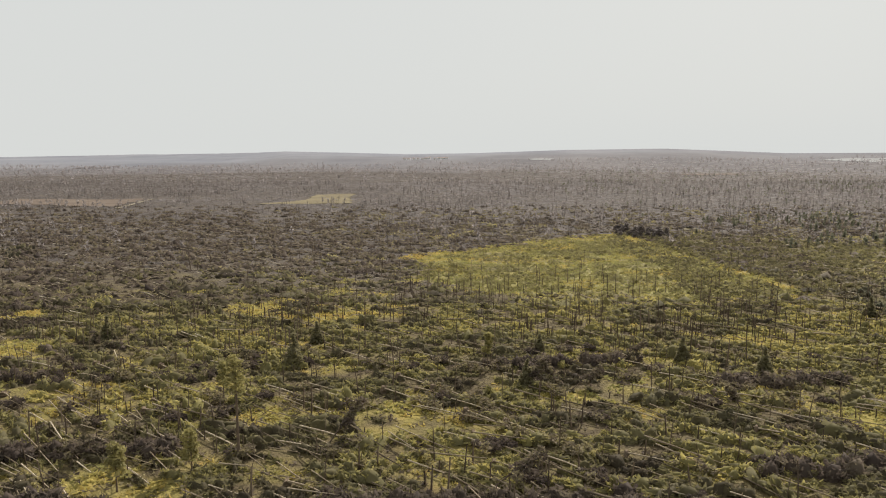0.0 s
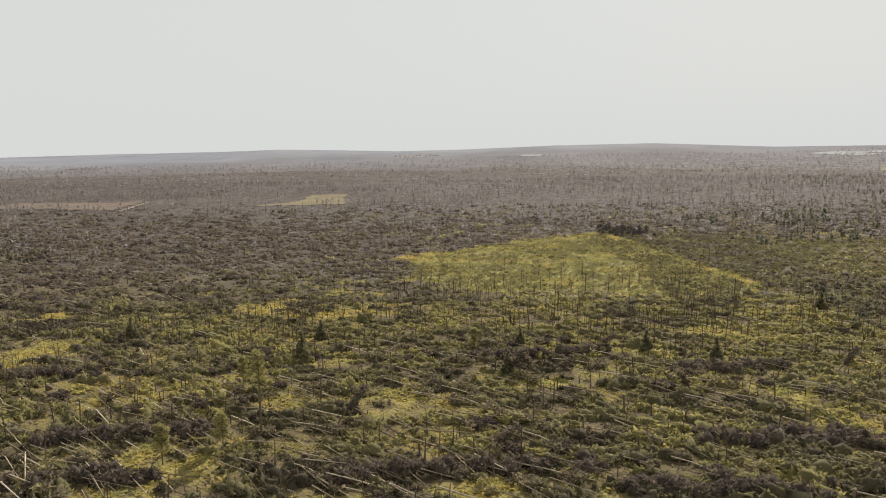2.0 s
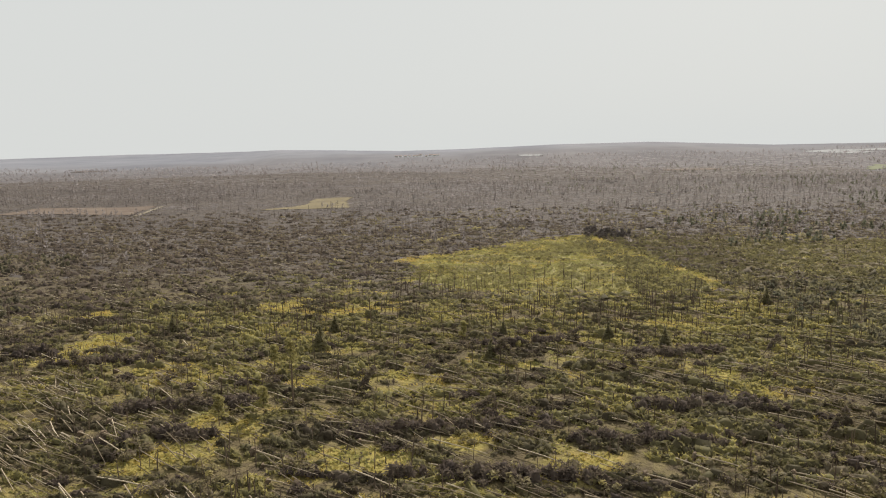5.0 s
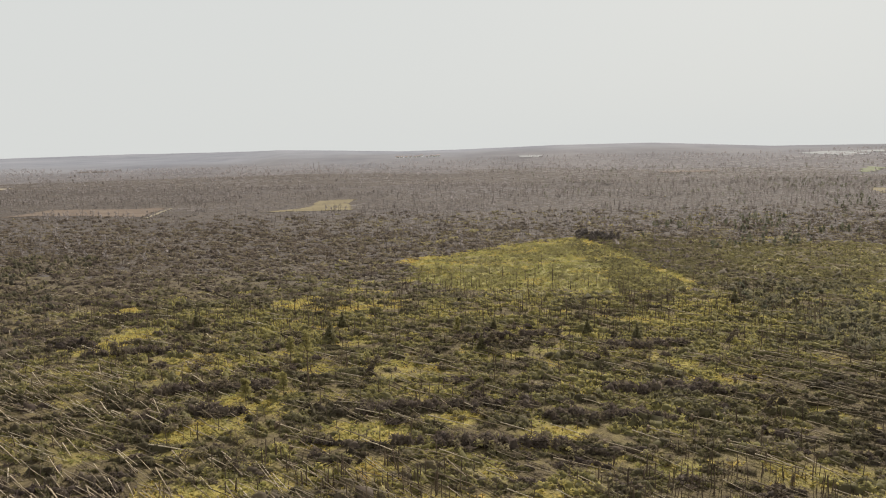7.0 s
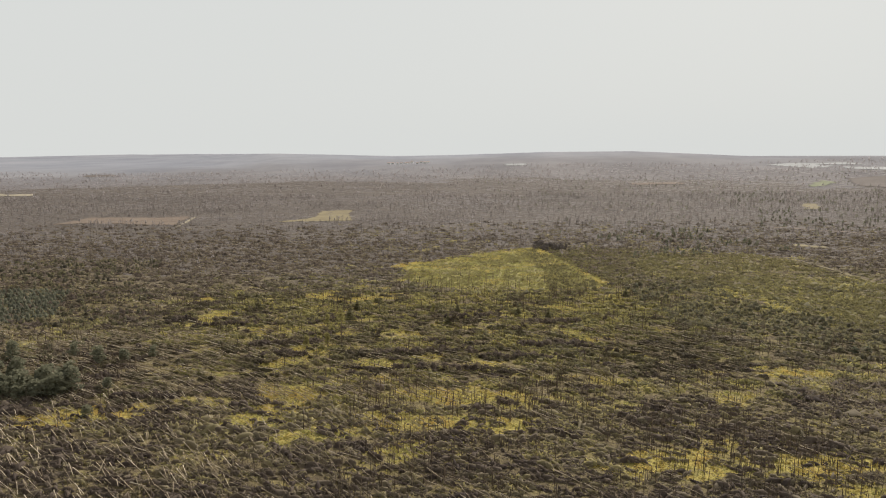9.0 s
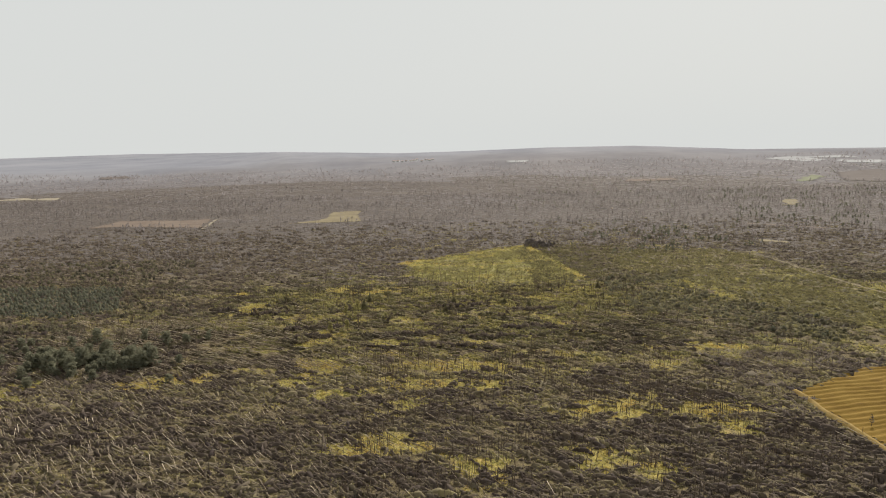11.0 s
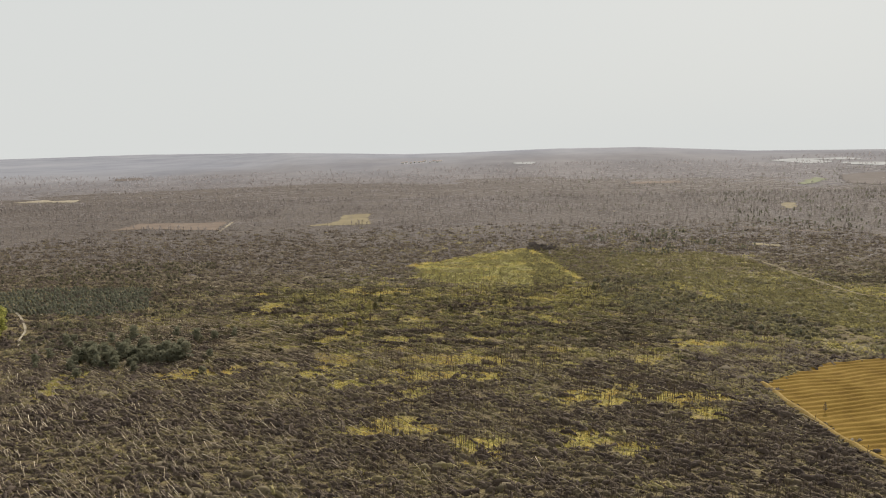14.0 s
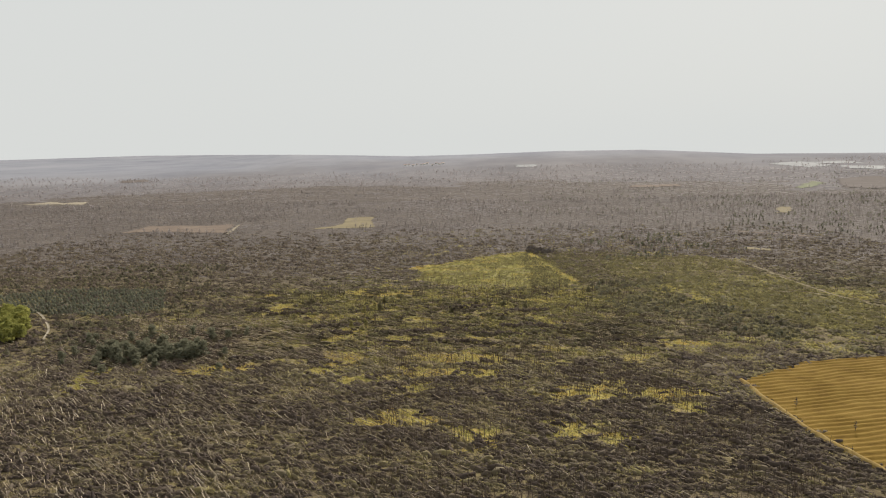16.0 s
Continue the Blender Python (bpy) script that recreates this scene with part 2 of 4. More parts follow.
def lumps(centre, radius, height, yaw, tone, count, size, rings=2, stretch=1.7):
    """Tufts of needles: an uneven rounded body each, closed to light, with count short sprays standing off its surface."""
    n = len(centre)
    v, f, t = [], [], []
    k = 6
    ang = np.arange(k)[None] * 2 * np.pi / k + rng.uniform(-0.3, 0.3, (n, k))
    levels = ((0.95, -0.10), (0.62, 0.58)) if rings == 2 else ((1.0, 0.0),)
    for wide, up in levels:
        rad = radius[:, None] * wide * rng.uniform(0.50, 1.05, (n, k))
        v.append(np.stack([centre[:, :1] + rad * np.cos(ang), centre[:, 1:2] + rad * np.sin(ang), centre[:, 2:] + height[:, None] * (up + rng.uniform(-0.24, 0.24, (n, k)))], 2))
    top = centre + np.stack([rng.normal(0, 0.22, n) * radius, rng.normal(0, 0.22, n) * radius, height * rng.uniform(0.75, 1.05, n)], 1)
    body = np.concatenate(v + [top[:, None]], 1)
    m = body.shape[1]
    one = [[a, (a + 1) % k, k + (a + 1) % k] for a in range(k)] + [[a, k + (a + 1) % k, k + a] for a in range(k)] if rings == 2 else []
    one = np.array(one + [[m - 1 - k + a, m - 1 - k + (a + 1) % k, m - 1] for a in range(k)])
    bv, bf = body.reshape(-1, 3), (one[None] + (np.arange(n) * m)[:, None, None]).reshape(-1, 3)
    # Body toned darker than its sprays: shade inside the tuft painted in.
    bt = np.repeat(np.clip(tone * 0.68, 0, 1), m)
    q = n * count
    rep = lambda a: np.repeat(a, count, axis=0)  # noqa: E731
    up, a2 = rng.uniform(0.05, 1, q), rng.uniform(0, 2 * np.pi, q)
    flat = np.sqrt(1 - up * up)
    u = np.stack([flat * np.cos(a2), flat * np.sin(a2), up], 1)
    p = rep(centre) + u * np.stack([rep(radius), rep(radius), rep(height)], 1) * rng.uniform(0.70, 1.05, q)[:, None]
    d = 0.55 * u + rng.normal(0, 0.55, (q, 3)) + np.array([[0, 0, 0.15]])
    d /= np.linalg.norm(d, axis=1, keepdims=True)
    w = np.cross(d, u + rng.normal(0, 0.35, (q, 3)))
    w /= np.linalg.norm(w, axis=1, keepdims=True) + 1e-9
    ln = (size * rng.uniform(0.6, 1.4, q))[:, None]
    wd = ln * rng.uniform(0.20, 0.36, q)[:, None]
    lv = np.stack([p - d * ln * 0.3 + w * wd, p + d * ln * 0.8, p - d * ln * 0.3 - w * wd], 1).reshape(-1, 3)
    lf = np.arange(q * 3).reshape(q, 3)
    lt = np.repeat(np.clip(rep(tone) + rng.normal(0, 0.05, q), 0, 1), 3)
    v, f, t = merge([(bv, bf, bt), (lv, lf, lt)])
    own = np.concatenate([np.repeat(np.arange(n), m), np.repeat(np.arange(n), count * 3)])
    dx, dy = v[:, 0] - centre[own, 0], v[:, 1] - centre[own, 1]      # drawn out along its branch
    c, q = np.cos(yaw)[own], np.sin(yaw)[own]
    along, across = (c * dx + q * dy) * stretch, (c * dy - q * dx) / math.sqrt(stretch)
    v[:, 0], v[:, 1] = centre[own, 0] + c * along - q * across, centre[own, 1] + q * along + c * across
    return v, f, t


def rods(base, tip, r0, r1, sides, tone):
    """Tapered poles from base to tip."""
    n = len(base)
    ax = tip - base
    ax = ax / (np.linalg.norm(ax, axis=1, keepdims=True) + 1e-9)
    ref = np.where(np.abs(ax[:, 2:3]) > 0.8, np.array([[1.0, 0, 0]]), np.array([[0, 0, 1.0]]))
    u = np.cross(ax, ref)
    u /= np.linalg.norm(u, axis=1, keepdims=True)
    w = np.cross(ax, u)
    ring = []
    for p, r in ((base, r0), (tip, r1)):
        for k in range(sides):
            a = 2 * np.pi * k / sides
            ring.append(p + (u * np.cos(a) + w * np.sin(a)) * r[:, None])
    v = np.stack(ring, 1).reshape(-1, 3)
    one = np.array([[k, (k + 1) % sides, sides + (k + 1) % sides, sides + k] for k in range(sides)])
    f = (one[None] + (np.arange(n) * 2 * sides)[:, None, None]).reshape(-1, 4)
    return v, f, np.repeat(tone, 2 * sides)


def merge(parts):
    v, f, t, off = [], [], [], 0
    for a, b, c in parts:
        v.append(a), f.append(b + off), t.append(c)
        off += len(a)
    return np.concatenate(v), np.concatenate(f), np.concatenate(t)


# ---------------------------------------------------------------- materials
def material(name, rough=0.9):
    m = bpy.data.materials.new(name)
    m.use_nodes = True
    nt = m.node_tree
    bsdf = nt.nodes["Principled BSDF"]
    bsdf.inputs["Roughness"].default_value = rough
    bsdf.inputs["Specular IOR Level"].default_value = 0.06
    return m, nt, bsdf


def node(nt, kind, **inputs):
    n = nt.nodes.new(kind)
    for key, value in inputs.items():
        n.inputs[key.replace("_", " ")].default_value = value
    return n


def noise_tex(nt, scale, detail=4.0, rough=0.6, stretch=None):
    co = nt.nodes.new("ShaderNodeNewGeometry")
    src = co.outputs["Position"]
    if stretch:
        mp = nt.nodes.new("ShaderNodeMapping")
        mp.inputs["Scale"].default_value = stretch
        nt.links.new(src, mp.inputs[0])
        src = mp.outputs[0]
    n = node(nt, "ShaderNodeTexNoise", Scale=scale, Detail=detail, Roughness=rough)
    nt.links.new(src, n.inputs["Vector"])
    return n.outputs[0]


def colours(nt, value, *stops):
    r = nt.nodes.new("ShaderNodeValToRGB")
    e = r.color_ramp.elements
    while len(e) < len(stops):
        e.new(0.5)
    for el, (at, col) in zip(e, stops):
        el.position, el.color = at, (*col, 1)
    nt.links.new(value, r.inputs[0])
    return r.outputs[0]


def blend(nt, fac, a, b, mode="MIX"):
    m = nt.nodes.new("ShaderNodeMix")
    m.data_type, m.blend_type = "RGBA", mode
    if isinstance(fac, float):
        m.inputs[0].default_value = fac
    else:
        nt.links.new(fac, m.inputs[0])
    for src, sock in ((a, m.inputs[6]), (b, m.inputs[7])):
        if isinstance(src, tuple):
            sock.default_value = (*src, 1)
        else:
            nt.links.new(src, sock)
    return m.outputs[2]


def attr(nt, name="tone"):
    a = nt.nodes.new("ShaderNodeAttribute")
    a.attribute_name = name
    return a.outputs["Fac"]


def math_node(nt, op, a, b):
    m = nt.nodes.new("ShaderNodeMath")
    m.operation = op
    for src, sock in ((a, m.inputs[0]), (b, m.inputs[1])):
        if isinstance(src, (int, float)):
            sock.default_value = src
        else:
            nt.links.new(src, sock)
    return m.outputs[0]


def relief(nt, bsdf, height, strength=0.4, distance=0.05):
    b = node(nt, "ShaderNodeBump", Strength=strength, Distance=distance)
    nt.links.new(height, b.inputs["Height"])
    nt.links.new(b.outputs[0], bsdf.inputs["Normal"])


def leafy(name, stops, thin=0.3):
    """Needles and leaves: colour by the tone of the heap, light passing through thin blades."""
    m, nt, bsdf = material(name, 0.75)
    geo = nt.nodes.new("ShaderNodeNewGeometry")
    t = math_node(nt, "ADD", attr(nt), math_node(nt, "MULTIPLY", math_node(nt, "SUBTRACT", geo.outputs["Random Per Island"], 0.5), 0.16))
    col = colours(nt, t, *stops)
    nt.links.new(col, bsdf.inputs["Base Color"])
    tr = nt.nodes.new("ShaderNodeBsdfTranslucent")
    nt.links.new(col, tr.inputs["Color"])
    mix = nt.nodes.new("ShaderNodeMixShader")
    mix.inputs[0].default_value = thin
    nt.links.new(bsdf.outputs[0], mix.inputs[1])
    nt.links.new(tr.outputs[0], mix.inputs[2])
    nt.links.new(mix.outputs[0], nt.nodes["Material Output"].inputs[0])
    return m


BRUSH = leafy("fallen needles and brush", ((0.0, (0.074, 0.058, 0.050)), (0.25, (0.135, 0.106, 0.083)), (0.45, (0.201, 0.167, 0.110)),
                                           (0.65, (0.294, 0.252, 0.129)), (0.85, (0.397, 0.342, 0.148)), (1.0, (0.470, 0.398, 0.164))), 0.40)
OLIVE = leafy("fallen crowns still olive green", ((0.0, (0.069, 0.055, 0.040)), (0.25, (0.121, 0.104, 0.063)), (0.45, (0.183, 0.162, 0.081)),
                                                  (0.65, (0.267, 0.237, 0.097)), (0.85, (0.378, 0.326, 0.117)), (1.0, (0.457, 0.385, 0.133))), 0.42)
YOUNG = leafy("blue-green young conifers", ((0.0, (0.086, 0.086, 0.066)), (0.5, (0.138, 0.139, 0.100)), (1.0, (0.196, 0.192, 0.128))), 0.45)
NEEDLE = leafy("green conifer needles", ((0.0, (0.090, 0.080, 0.062)), (0.5, (0.152, 0.137, 0.088)), (1.0, (0.238, 0.214, 0.112))), 0.5)
LEAF = leafy("olive young leaves", ((0.0, (0.125, 0.108, 0.062)), (0.5, (0.220, 0.196, 0.092)), (1.0, (0.330, 0.292, 0.118))), 0.45)
FRESH = leafy("fresh spring leaves", ((0.0, (0.105, 0.108, 0.042)), (0.5, (0.235, 0.238, 0.070)), (1.0, (0.370, 0.352, 0.100))), 0.5)
GRASS = leafy("moss and grass blades", ((0.0, (0.225, 0.205, 0.098)), (0.3, (0.325, 0.306, 0.112)), (0.6, (0.435, 0.352, 0.110)), (1.0, (0.520, 0.370, 0.140))), 0.45)
# Pale bluish upper stops paint distance haze onto the far woods.
HAZEWOOD = leafy("leafless twigs greyed by painted haze", ((0.0, (0.212, 0.186, 0.170)), (0.35, (0.256, 0.226, 0.211)), (0.7, (0.306, 0.277, 0.270)), (1.0, (0.345, 0.322, 0.326))), 0.60)


def bark_material(name, dark, light, pale):
    m, nt, bsdf = material(name, 0.85)
    t = math_node(nt, "ADD", attr(nt), math_node(nt, "MULTIPLY", math_node(nt, "SUBTRACT", noise_tex(nt, 6.0), 0.5), 0.5))
    nt.links.new(colours(nt, t, (0.0, dark), (0.5, light), (1.0, pale)), bsdf.inputs["Base Color"])
    relief(nt, bsdf, noise_tex(nt, 40.0), 0.5, 0.01)
    return m


BARK = bark_material("pine bark", (0.066, 0.050, 0.038), (0.135, 0.102, 0.072), (0.270, 0.205, 0.140))
LOGWOOD = bark_material("weathered pine log", (0.090, 0.070, 0.048), (0.300, 0.240, 0.165), (0.560, 0.480, 0.360))
# Bark of the far trunks, lightened in colour to stand for haze.
HAZEBARK = bark_material("bark greyed by painted haze", (0.165, 0.138, 0.124), (0.205, 0.174, 0.158), (0.260, 0.226, 0.204))
SPLINTER = bark_material("fresh splintered wood", (0.300, 0.220, 0.130), (0.450, 0.350, 0.220), (0.620, 0.520, 0.370))

# forest floor: litter, moss, grass; the tone at each vertex says how mossy
FLOOR, nt, bsdf = material("forest floor", 0.95)
litter = colours(nt, noise_tex(nt, 0.7, 6), (0.3, (0.060, 0.046, 0.032)), (0.5, (0.112, 0.088, 0.050)), (0.68, (0.172, 0.140, 0.066)))
mossy = colours(nt, noise_tex(nt, 0.55, 6), (0.28, (0.135, 0.112, 0.052)), (0.48, (0.245, 0.205, 0.064)), (0.62, (0.305, 0.240, 0.072)), (0.75, (0.290, 0.195, 0.088)))
lush = colours(nt, noise_tex(nt, 0.5, 6), (0.28, (0.150, 0.134, 0.066)), (0.48, (0.232, 0.208, 0.086)), (0.66, (0.315, 0.268, 0.100)))
mossy = blend(nt, attr(nt, "lush"), mossy, lush)
near_col = blend(nt, attr(nt), litter, mossy)
far_col = colours(nt, noise_tex(nt, 0.02, 6, 0.65, (1, 2.2, 1)), (0.30, (0.072, 0.059, 0.050)), (0.5, (0.094, 0.079, 0.067)), (0.7, (0.118, 0.100, 0.084)))
nt.links.new(blend(nt, attr(nt, "wood"), near_col, far_col), bsdf.inputs["Base Color"])
relief(nt, bsdf, noise_tex(nt, 3.0, 8), 0.9, 0.25)

RIDGE, nt, bsdf = material("distant wooded land with painted haze", 1.0)
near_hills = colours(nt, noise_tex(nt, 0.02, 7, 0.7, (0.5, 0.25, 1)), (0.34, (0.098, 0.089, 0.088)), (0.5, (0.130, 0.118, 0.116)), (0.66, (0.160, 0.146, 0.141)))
# Farther hills paler and bluer: distance haze put into the colour.
hazed_hills = colours(nt, noise_tex(nt, 0.010, 7, 0.7, (0.5, 0.25, 1)), (0.34, (0.138, 0.143, 0.165)), (0.5, (0.184, 0.187, 0.206)), (0.66, (0.224, 0.224, 0.238)))
nt.links.new(blend(nt, attr(nt, "hills"), near_hills, hazed_hills), bsdf.inputs["Base Color"])


def soil(name, a, b, c, scale=0.5, stretch=None):
    m, nt, bsdf = material(name, 0.95)
    nt.links.new(colours(nt, noise_tex(nt, scale, 6, 0.65, stretch), (0.3, a), (0.5, b), (0.7, c)), bsdf.inputs["Base Color"])
    relief(nt, bsdf, noise_tex(nt, scale * 6, 5), 0.5, 0.1)
    return m


FURROW = soil("dry stubble soil", (0.128, 0.077, 0.017), (0.170, 0.106, 0.022), (0.205, 0.134, 0.033), 0.8, (0.4, 1.5, 1))
BANK = soil("ochre earth", (0.150, 0.100, 0.035), (0.210, 0.145, 0.050), (0.260, 0.190, 0.075), 0.9)
SAND = soil("pale sand", (0.18, 0.152, 0.108), (0.235, 0.203, 0.15), (0.29, 0.253, 0.195), 0.6)
HEATH = soil("brown heath", (0.116, 0.088, 0.070), (0.142, 0.110, 0.086), (0.170, 0.135, 0.104), 0.12, (1, 2, 1))
HAY = soil("yellow hay meadow", (0.135, 0.110, 0.068), (0.170, 0.141, 0.085), (0.205, 0.172, 0.103), 0.1, (1, 2, 1))
LIME = soil("pale green pasture", (0.120, 0.126, 0.076), (0.150, 0.155, 0.094), (0.180, 0.182, 0.112), 0.03)
FALLOW = soil("grey-brown ploughed earth", (0.085, 0.071, 0.062), (0.105, 0.088, 0.077), (0.125, 0.106, 0.093), 0.04, (1, 4, 1))
CHALK = soil("pale dry grassland", (0.19, 0.19, 0.185), (0.25, 0.25, 0.245), (0.31, 0.31, 0.30), 0.02)
WALLPAINT = soil("white render", (0.70, 0.68, 0.64), (0.78, 0.76, 0.72), (0.82, 0.80, 0.77), 0.4)
TILE = soil("weathered clay roof tiles", (0.38, 0.28, 0.24), (0.45, 0.34, 0.29), (0.52, 0.42, 0.37), 0.5)
PANE, nt, bsdf = material("dark window glass", 0.1)
bsdf.inputs["Base Color"].default_value = (0.03, 0.035, 0.04, 1)

# ---------------------------------------------------------------- ground: one sheet to the horizon
def spread(fine0, fine1, step, lo, hi, growth):
    core = list(np.arange(fine0, fine1 + 1e-6, step))
    for end, sign, store in ((hi, 1, []), (lo, -1, [])):
        p, s = (core[-1] if sign > 0 else core[0]), step
        while sign * (end - p) > 0:
            s *= growth
            p += sign * s
            store.append(p)
        core = core + store if sign > 0 else store[::-1] + core
    return np.array(core)


gx = spread(-62, 70, 1.0, -4200, 4200, 1.055)
gy = spread(-50, 105, 1.0, -1500, 4300, 1.035)
GX, GY = np.meshgrid(gx, gy)
verts = np.stack([GX.ravel(), GY.ravel(), hill(GX, GY).ravel()], 1)
nx, ny = len(gx), len(gy)
idx = np.arange(nx * ny).reshape(ny, nx)
faces = np.stack([idx[:-1, :-1].ravel(), idx[:-1, 1:].ravel(), idx[1:, 1:].ravel(), idx[1:, :-1].ravel()], 1)
HEIGHT = verts[:, 2].reshape(ny, nx)


def ground_z(x, y):
    """Height of the ground sheet itself."""
    x, y = np.asarray(x, float), np.asarray(y, float)
    i = np.clip(np.searchsorted(gx, x) - 1, 0, nx - 2)
    j = np.clip(np.searchsorted(gy, y) - 1, 0, ny - 2)
    u, v = (x - gx[i]) / (gx[i + 1] - gx[i]), (y - gy[j]) / (gy[j + 1] - gy[j])
    return (HEIGHT[j, i] * (1 - u) + HEIGHT[j, i + 1] * u) * (1 - v) + (HEIGHT[j + 1, i] * (1 - u) + HEIGHT[j + 1, i + 1] * u) * v


me = mesh_np("ground", verts, faces, FLOOR, moss(GX, GY).ravel(), True)
dist = np.hypot(GX, GY + 40).ravel()
wood = np.clip(ramp(GY.ravel() + (fbm(GX, GY, 40, 61).ravel() - 0.5) * 50, 66, 112) + ramp(np.abs(GX.ravel()), 130, 200), 0, 1)
wood *= (1 - np.minimum(moss(GX, GY).ravel() * 1.4, 1)) * (1 - 0.9 * (inside(GX, GY, GREEN_EAST) | inside(GX, GY, EAST_OF_MEADOW)).ravel())
me.attributes.new("wood", "FLOAT", "POINT").data.foreach_set("value", wood.astype(np.float32))
lush_at = lushness(GX, GY).ravel()
me.attributes.new("lush", "FLOAT", "POINT").data.foreach_set("value", lush_at.astype(np.float32))
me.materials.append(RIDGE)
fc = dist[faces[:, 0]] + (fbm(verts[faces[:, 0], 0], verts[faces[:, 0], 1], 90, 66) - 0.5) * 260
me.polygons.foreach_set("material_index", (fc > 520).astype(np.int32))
# How much painted haze the land takes, growing with distance.
haze_at = ramp(dist + (fbm(GX, GY, 260, 67).ravel() - 0.5) * 520, 480, 1350)
me.attributes.new("hills", "FLOAT", "POINT").data.foreach_set("value", haze_at.astype(np.float32))
ground = tagged(new("ground", me), "storm-wrecked forest floor of brown litter and yellow-green moss", "ground", kind="structure")


def sheet(name, poly, mat, label, category, lift=0.06, step=2.0, wob=1.5):
    """A piece of open land laid over the ground."""
    xs, ys = [p[0] for p in poly], [p[1] for p in poly]
    ax, ay = np.arange(min(xs) - step, max(xs) + 2 * step, step), np.arange(min(ys) - step, max(ys) + 2 * step, step)
    X, Y = np.meshgrid(ax, ay)
    keep_x, keep_y = X + (fbm(X, Y, wob * 4, 71) - 0.5) * wob * 2, Y + (fbm(X, Y, wob * 4, 72) - 0.5) * wob * 2
    m = inside(keep_x, keep_y, poly)
    ids = np.arange(X.size).reshape(X.shape)
    quad = np.stack([ids[:-1, :-1], ids[:-1, 1:], ids[1:, 1:], ids[1:, :-1]], -1)
    ok = m[:-1, :-1] & m[:-1, 1:] & m[1:, 1:] & m[1:, :-1]
    v = np.stack([X.ravel(), Y.ravel(), ground_z(X, Y).ravel() + lift], 1)
    return tagged(new(name, mesh_np(name, v, quad[ok], mat, np.full(len(v), 0.5), True)), label, category, kind="structure")


sheet("clearing", CLEARING_WEST, HEATH, "brown heath clearing in the far woods", "clearing", 0.12, 1.0, 3.0)
sheet("clearing", CLEARING_MID, HAY, "yellow hay clearing among bare woods", "clearing", 0.12, 1.0, 4.0)
sheet("clearing", CLEARING_SAND, SAND, "pale sandy clearing far off", "clearing", 0.15, 2.0)
sheet("clearing", CLEARING_EAST, HAY, "small yellow clearing in the far woods", "clearing", 0.12, 1.0, 3.0)
sheet("clearing", STRIP_A, HEATH, "long bare strip through the woods", "clearing", 0.1, 1.0, 0.7)
sheet("clearing", STRIP_B, HAY, "short bare strip through the woods", "clearing", 0.1, 0.8, 0.5)
PALE_FIELDS = ([(396, 724), (435, 740), (429, 647), (396, 620)], [(433, 643), (464, 608), (421, 544), (414, 590)], [(409, 735), (480, 700), (470, 650), (440, 680)])
for poly in PALE_FIELDS:
    sheet("pale_field", poly, CHALK, "pale dry field on the far slope", "field", 0.3, 3.0, 12.0)
sheet("far_field", [(155, 453), (197, 454), (187, 426), (148, 425)], HEATH, "bare brown field within the far woods", "field", 0.25, 2.0, 4.0)
sheet("far_field", [(101, 801), (126, 794), (119, 742), (96, 754)], CHALK, "small tan field near the hills", "field", 0.3, 3.0, 8.0)
sheet("far_field", [(-378, 698), (-367, 745), (-312, 642), (-336, 617)], FALLOW, "tan field far off in the woods", "field", 0.3, 3.0, 8.0)
sheet("pasture", PASTURE, LIME, "pale green pasture beyond the woods", "field", 0.25, 2.5, 4.0)
sheet("ploughed_field", PLOUGHED, FALLOW, "grey-brown ploughed field beyond the woods", "field", 0.25, 2.5, 4.0)

# ---------------------------------------------------------------- storm field: brush heaps, poles, logs
BELT = [(41.5, 70.5), (60, 70), (57, 54), (65, 45), (69.5, 38.5), (72.5, 31), (72, 21), (63, 18.5), (56.8, 23), (55, 31), (46, 38), (38, 49)]
DARK_EAST = [(6, 12), (36, 12), (42, 30), (30, 34), (10, 30)]
DARK_MIDDLE = [(-18, 30), (-14, 18), (14, 15), (40, 10), (46, 24), (30, 44), (8, 50)]
NEAR_LAND = [(-22, 19), (24, 19), (34, 52), (-34, 52)]

GROVE_LAND = [(-82, 38), (-48, 36), (-35, 14), (-60, 9), (-86, 20)]


def fall(x, y):
    """The way the wind laid the trunks, turning slightly over the land."""
    x = np.asarray(x, float)
    return -0.74 - 0.17 * ramp(y, 25, -5) - 0.10 * ramp(x, -5, 20) + 0.12 * ramp(-x, 12, 42)


def scatter(n, x0, x1, y0, y1, wedge=True):
    x, y = rng.uniform(x0, x1, n), rng.uniform(y0, y1, n)
    if wedge:      # only land that ever comes into view
        ok = np.abs(x - 4) < 0.66 * (y + 112) + 6
        x, y = x[ok], y[ok]
    return x, y


def clear_of(x, y):
    ok = np.ones(len(x), bool)
    for poly in OPEN:
        ok &= ~inside(x, y, poly)
    tx, ty = np.array(SAND_TRACK)[:, 0], np.array(SAND_TRACK)[:, 1]
    ok &= ~((np.abs(x - np.interp(y, ty[::-1], tx[::-1])) < 1.0) & (y > ty.min()) & (y < ty.max()))
    lane = np.interp(y, [30, 42, 50, 61, 73, 89, 104], [104, 98.6, 95.2, 94.2, 92.4, 93.4, 92])
    return ok & ~((np.abs(x - lane) < 0.9) & (y > 30) & (y < 104))


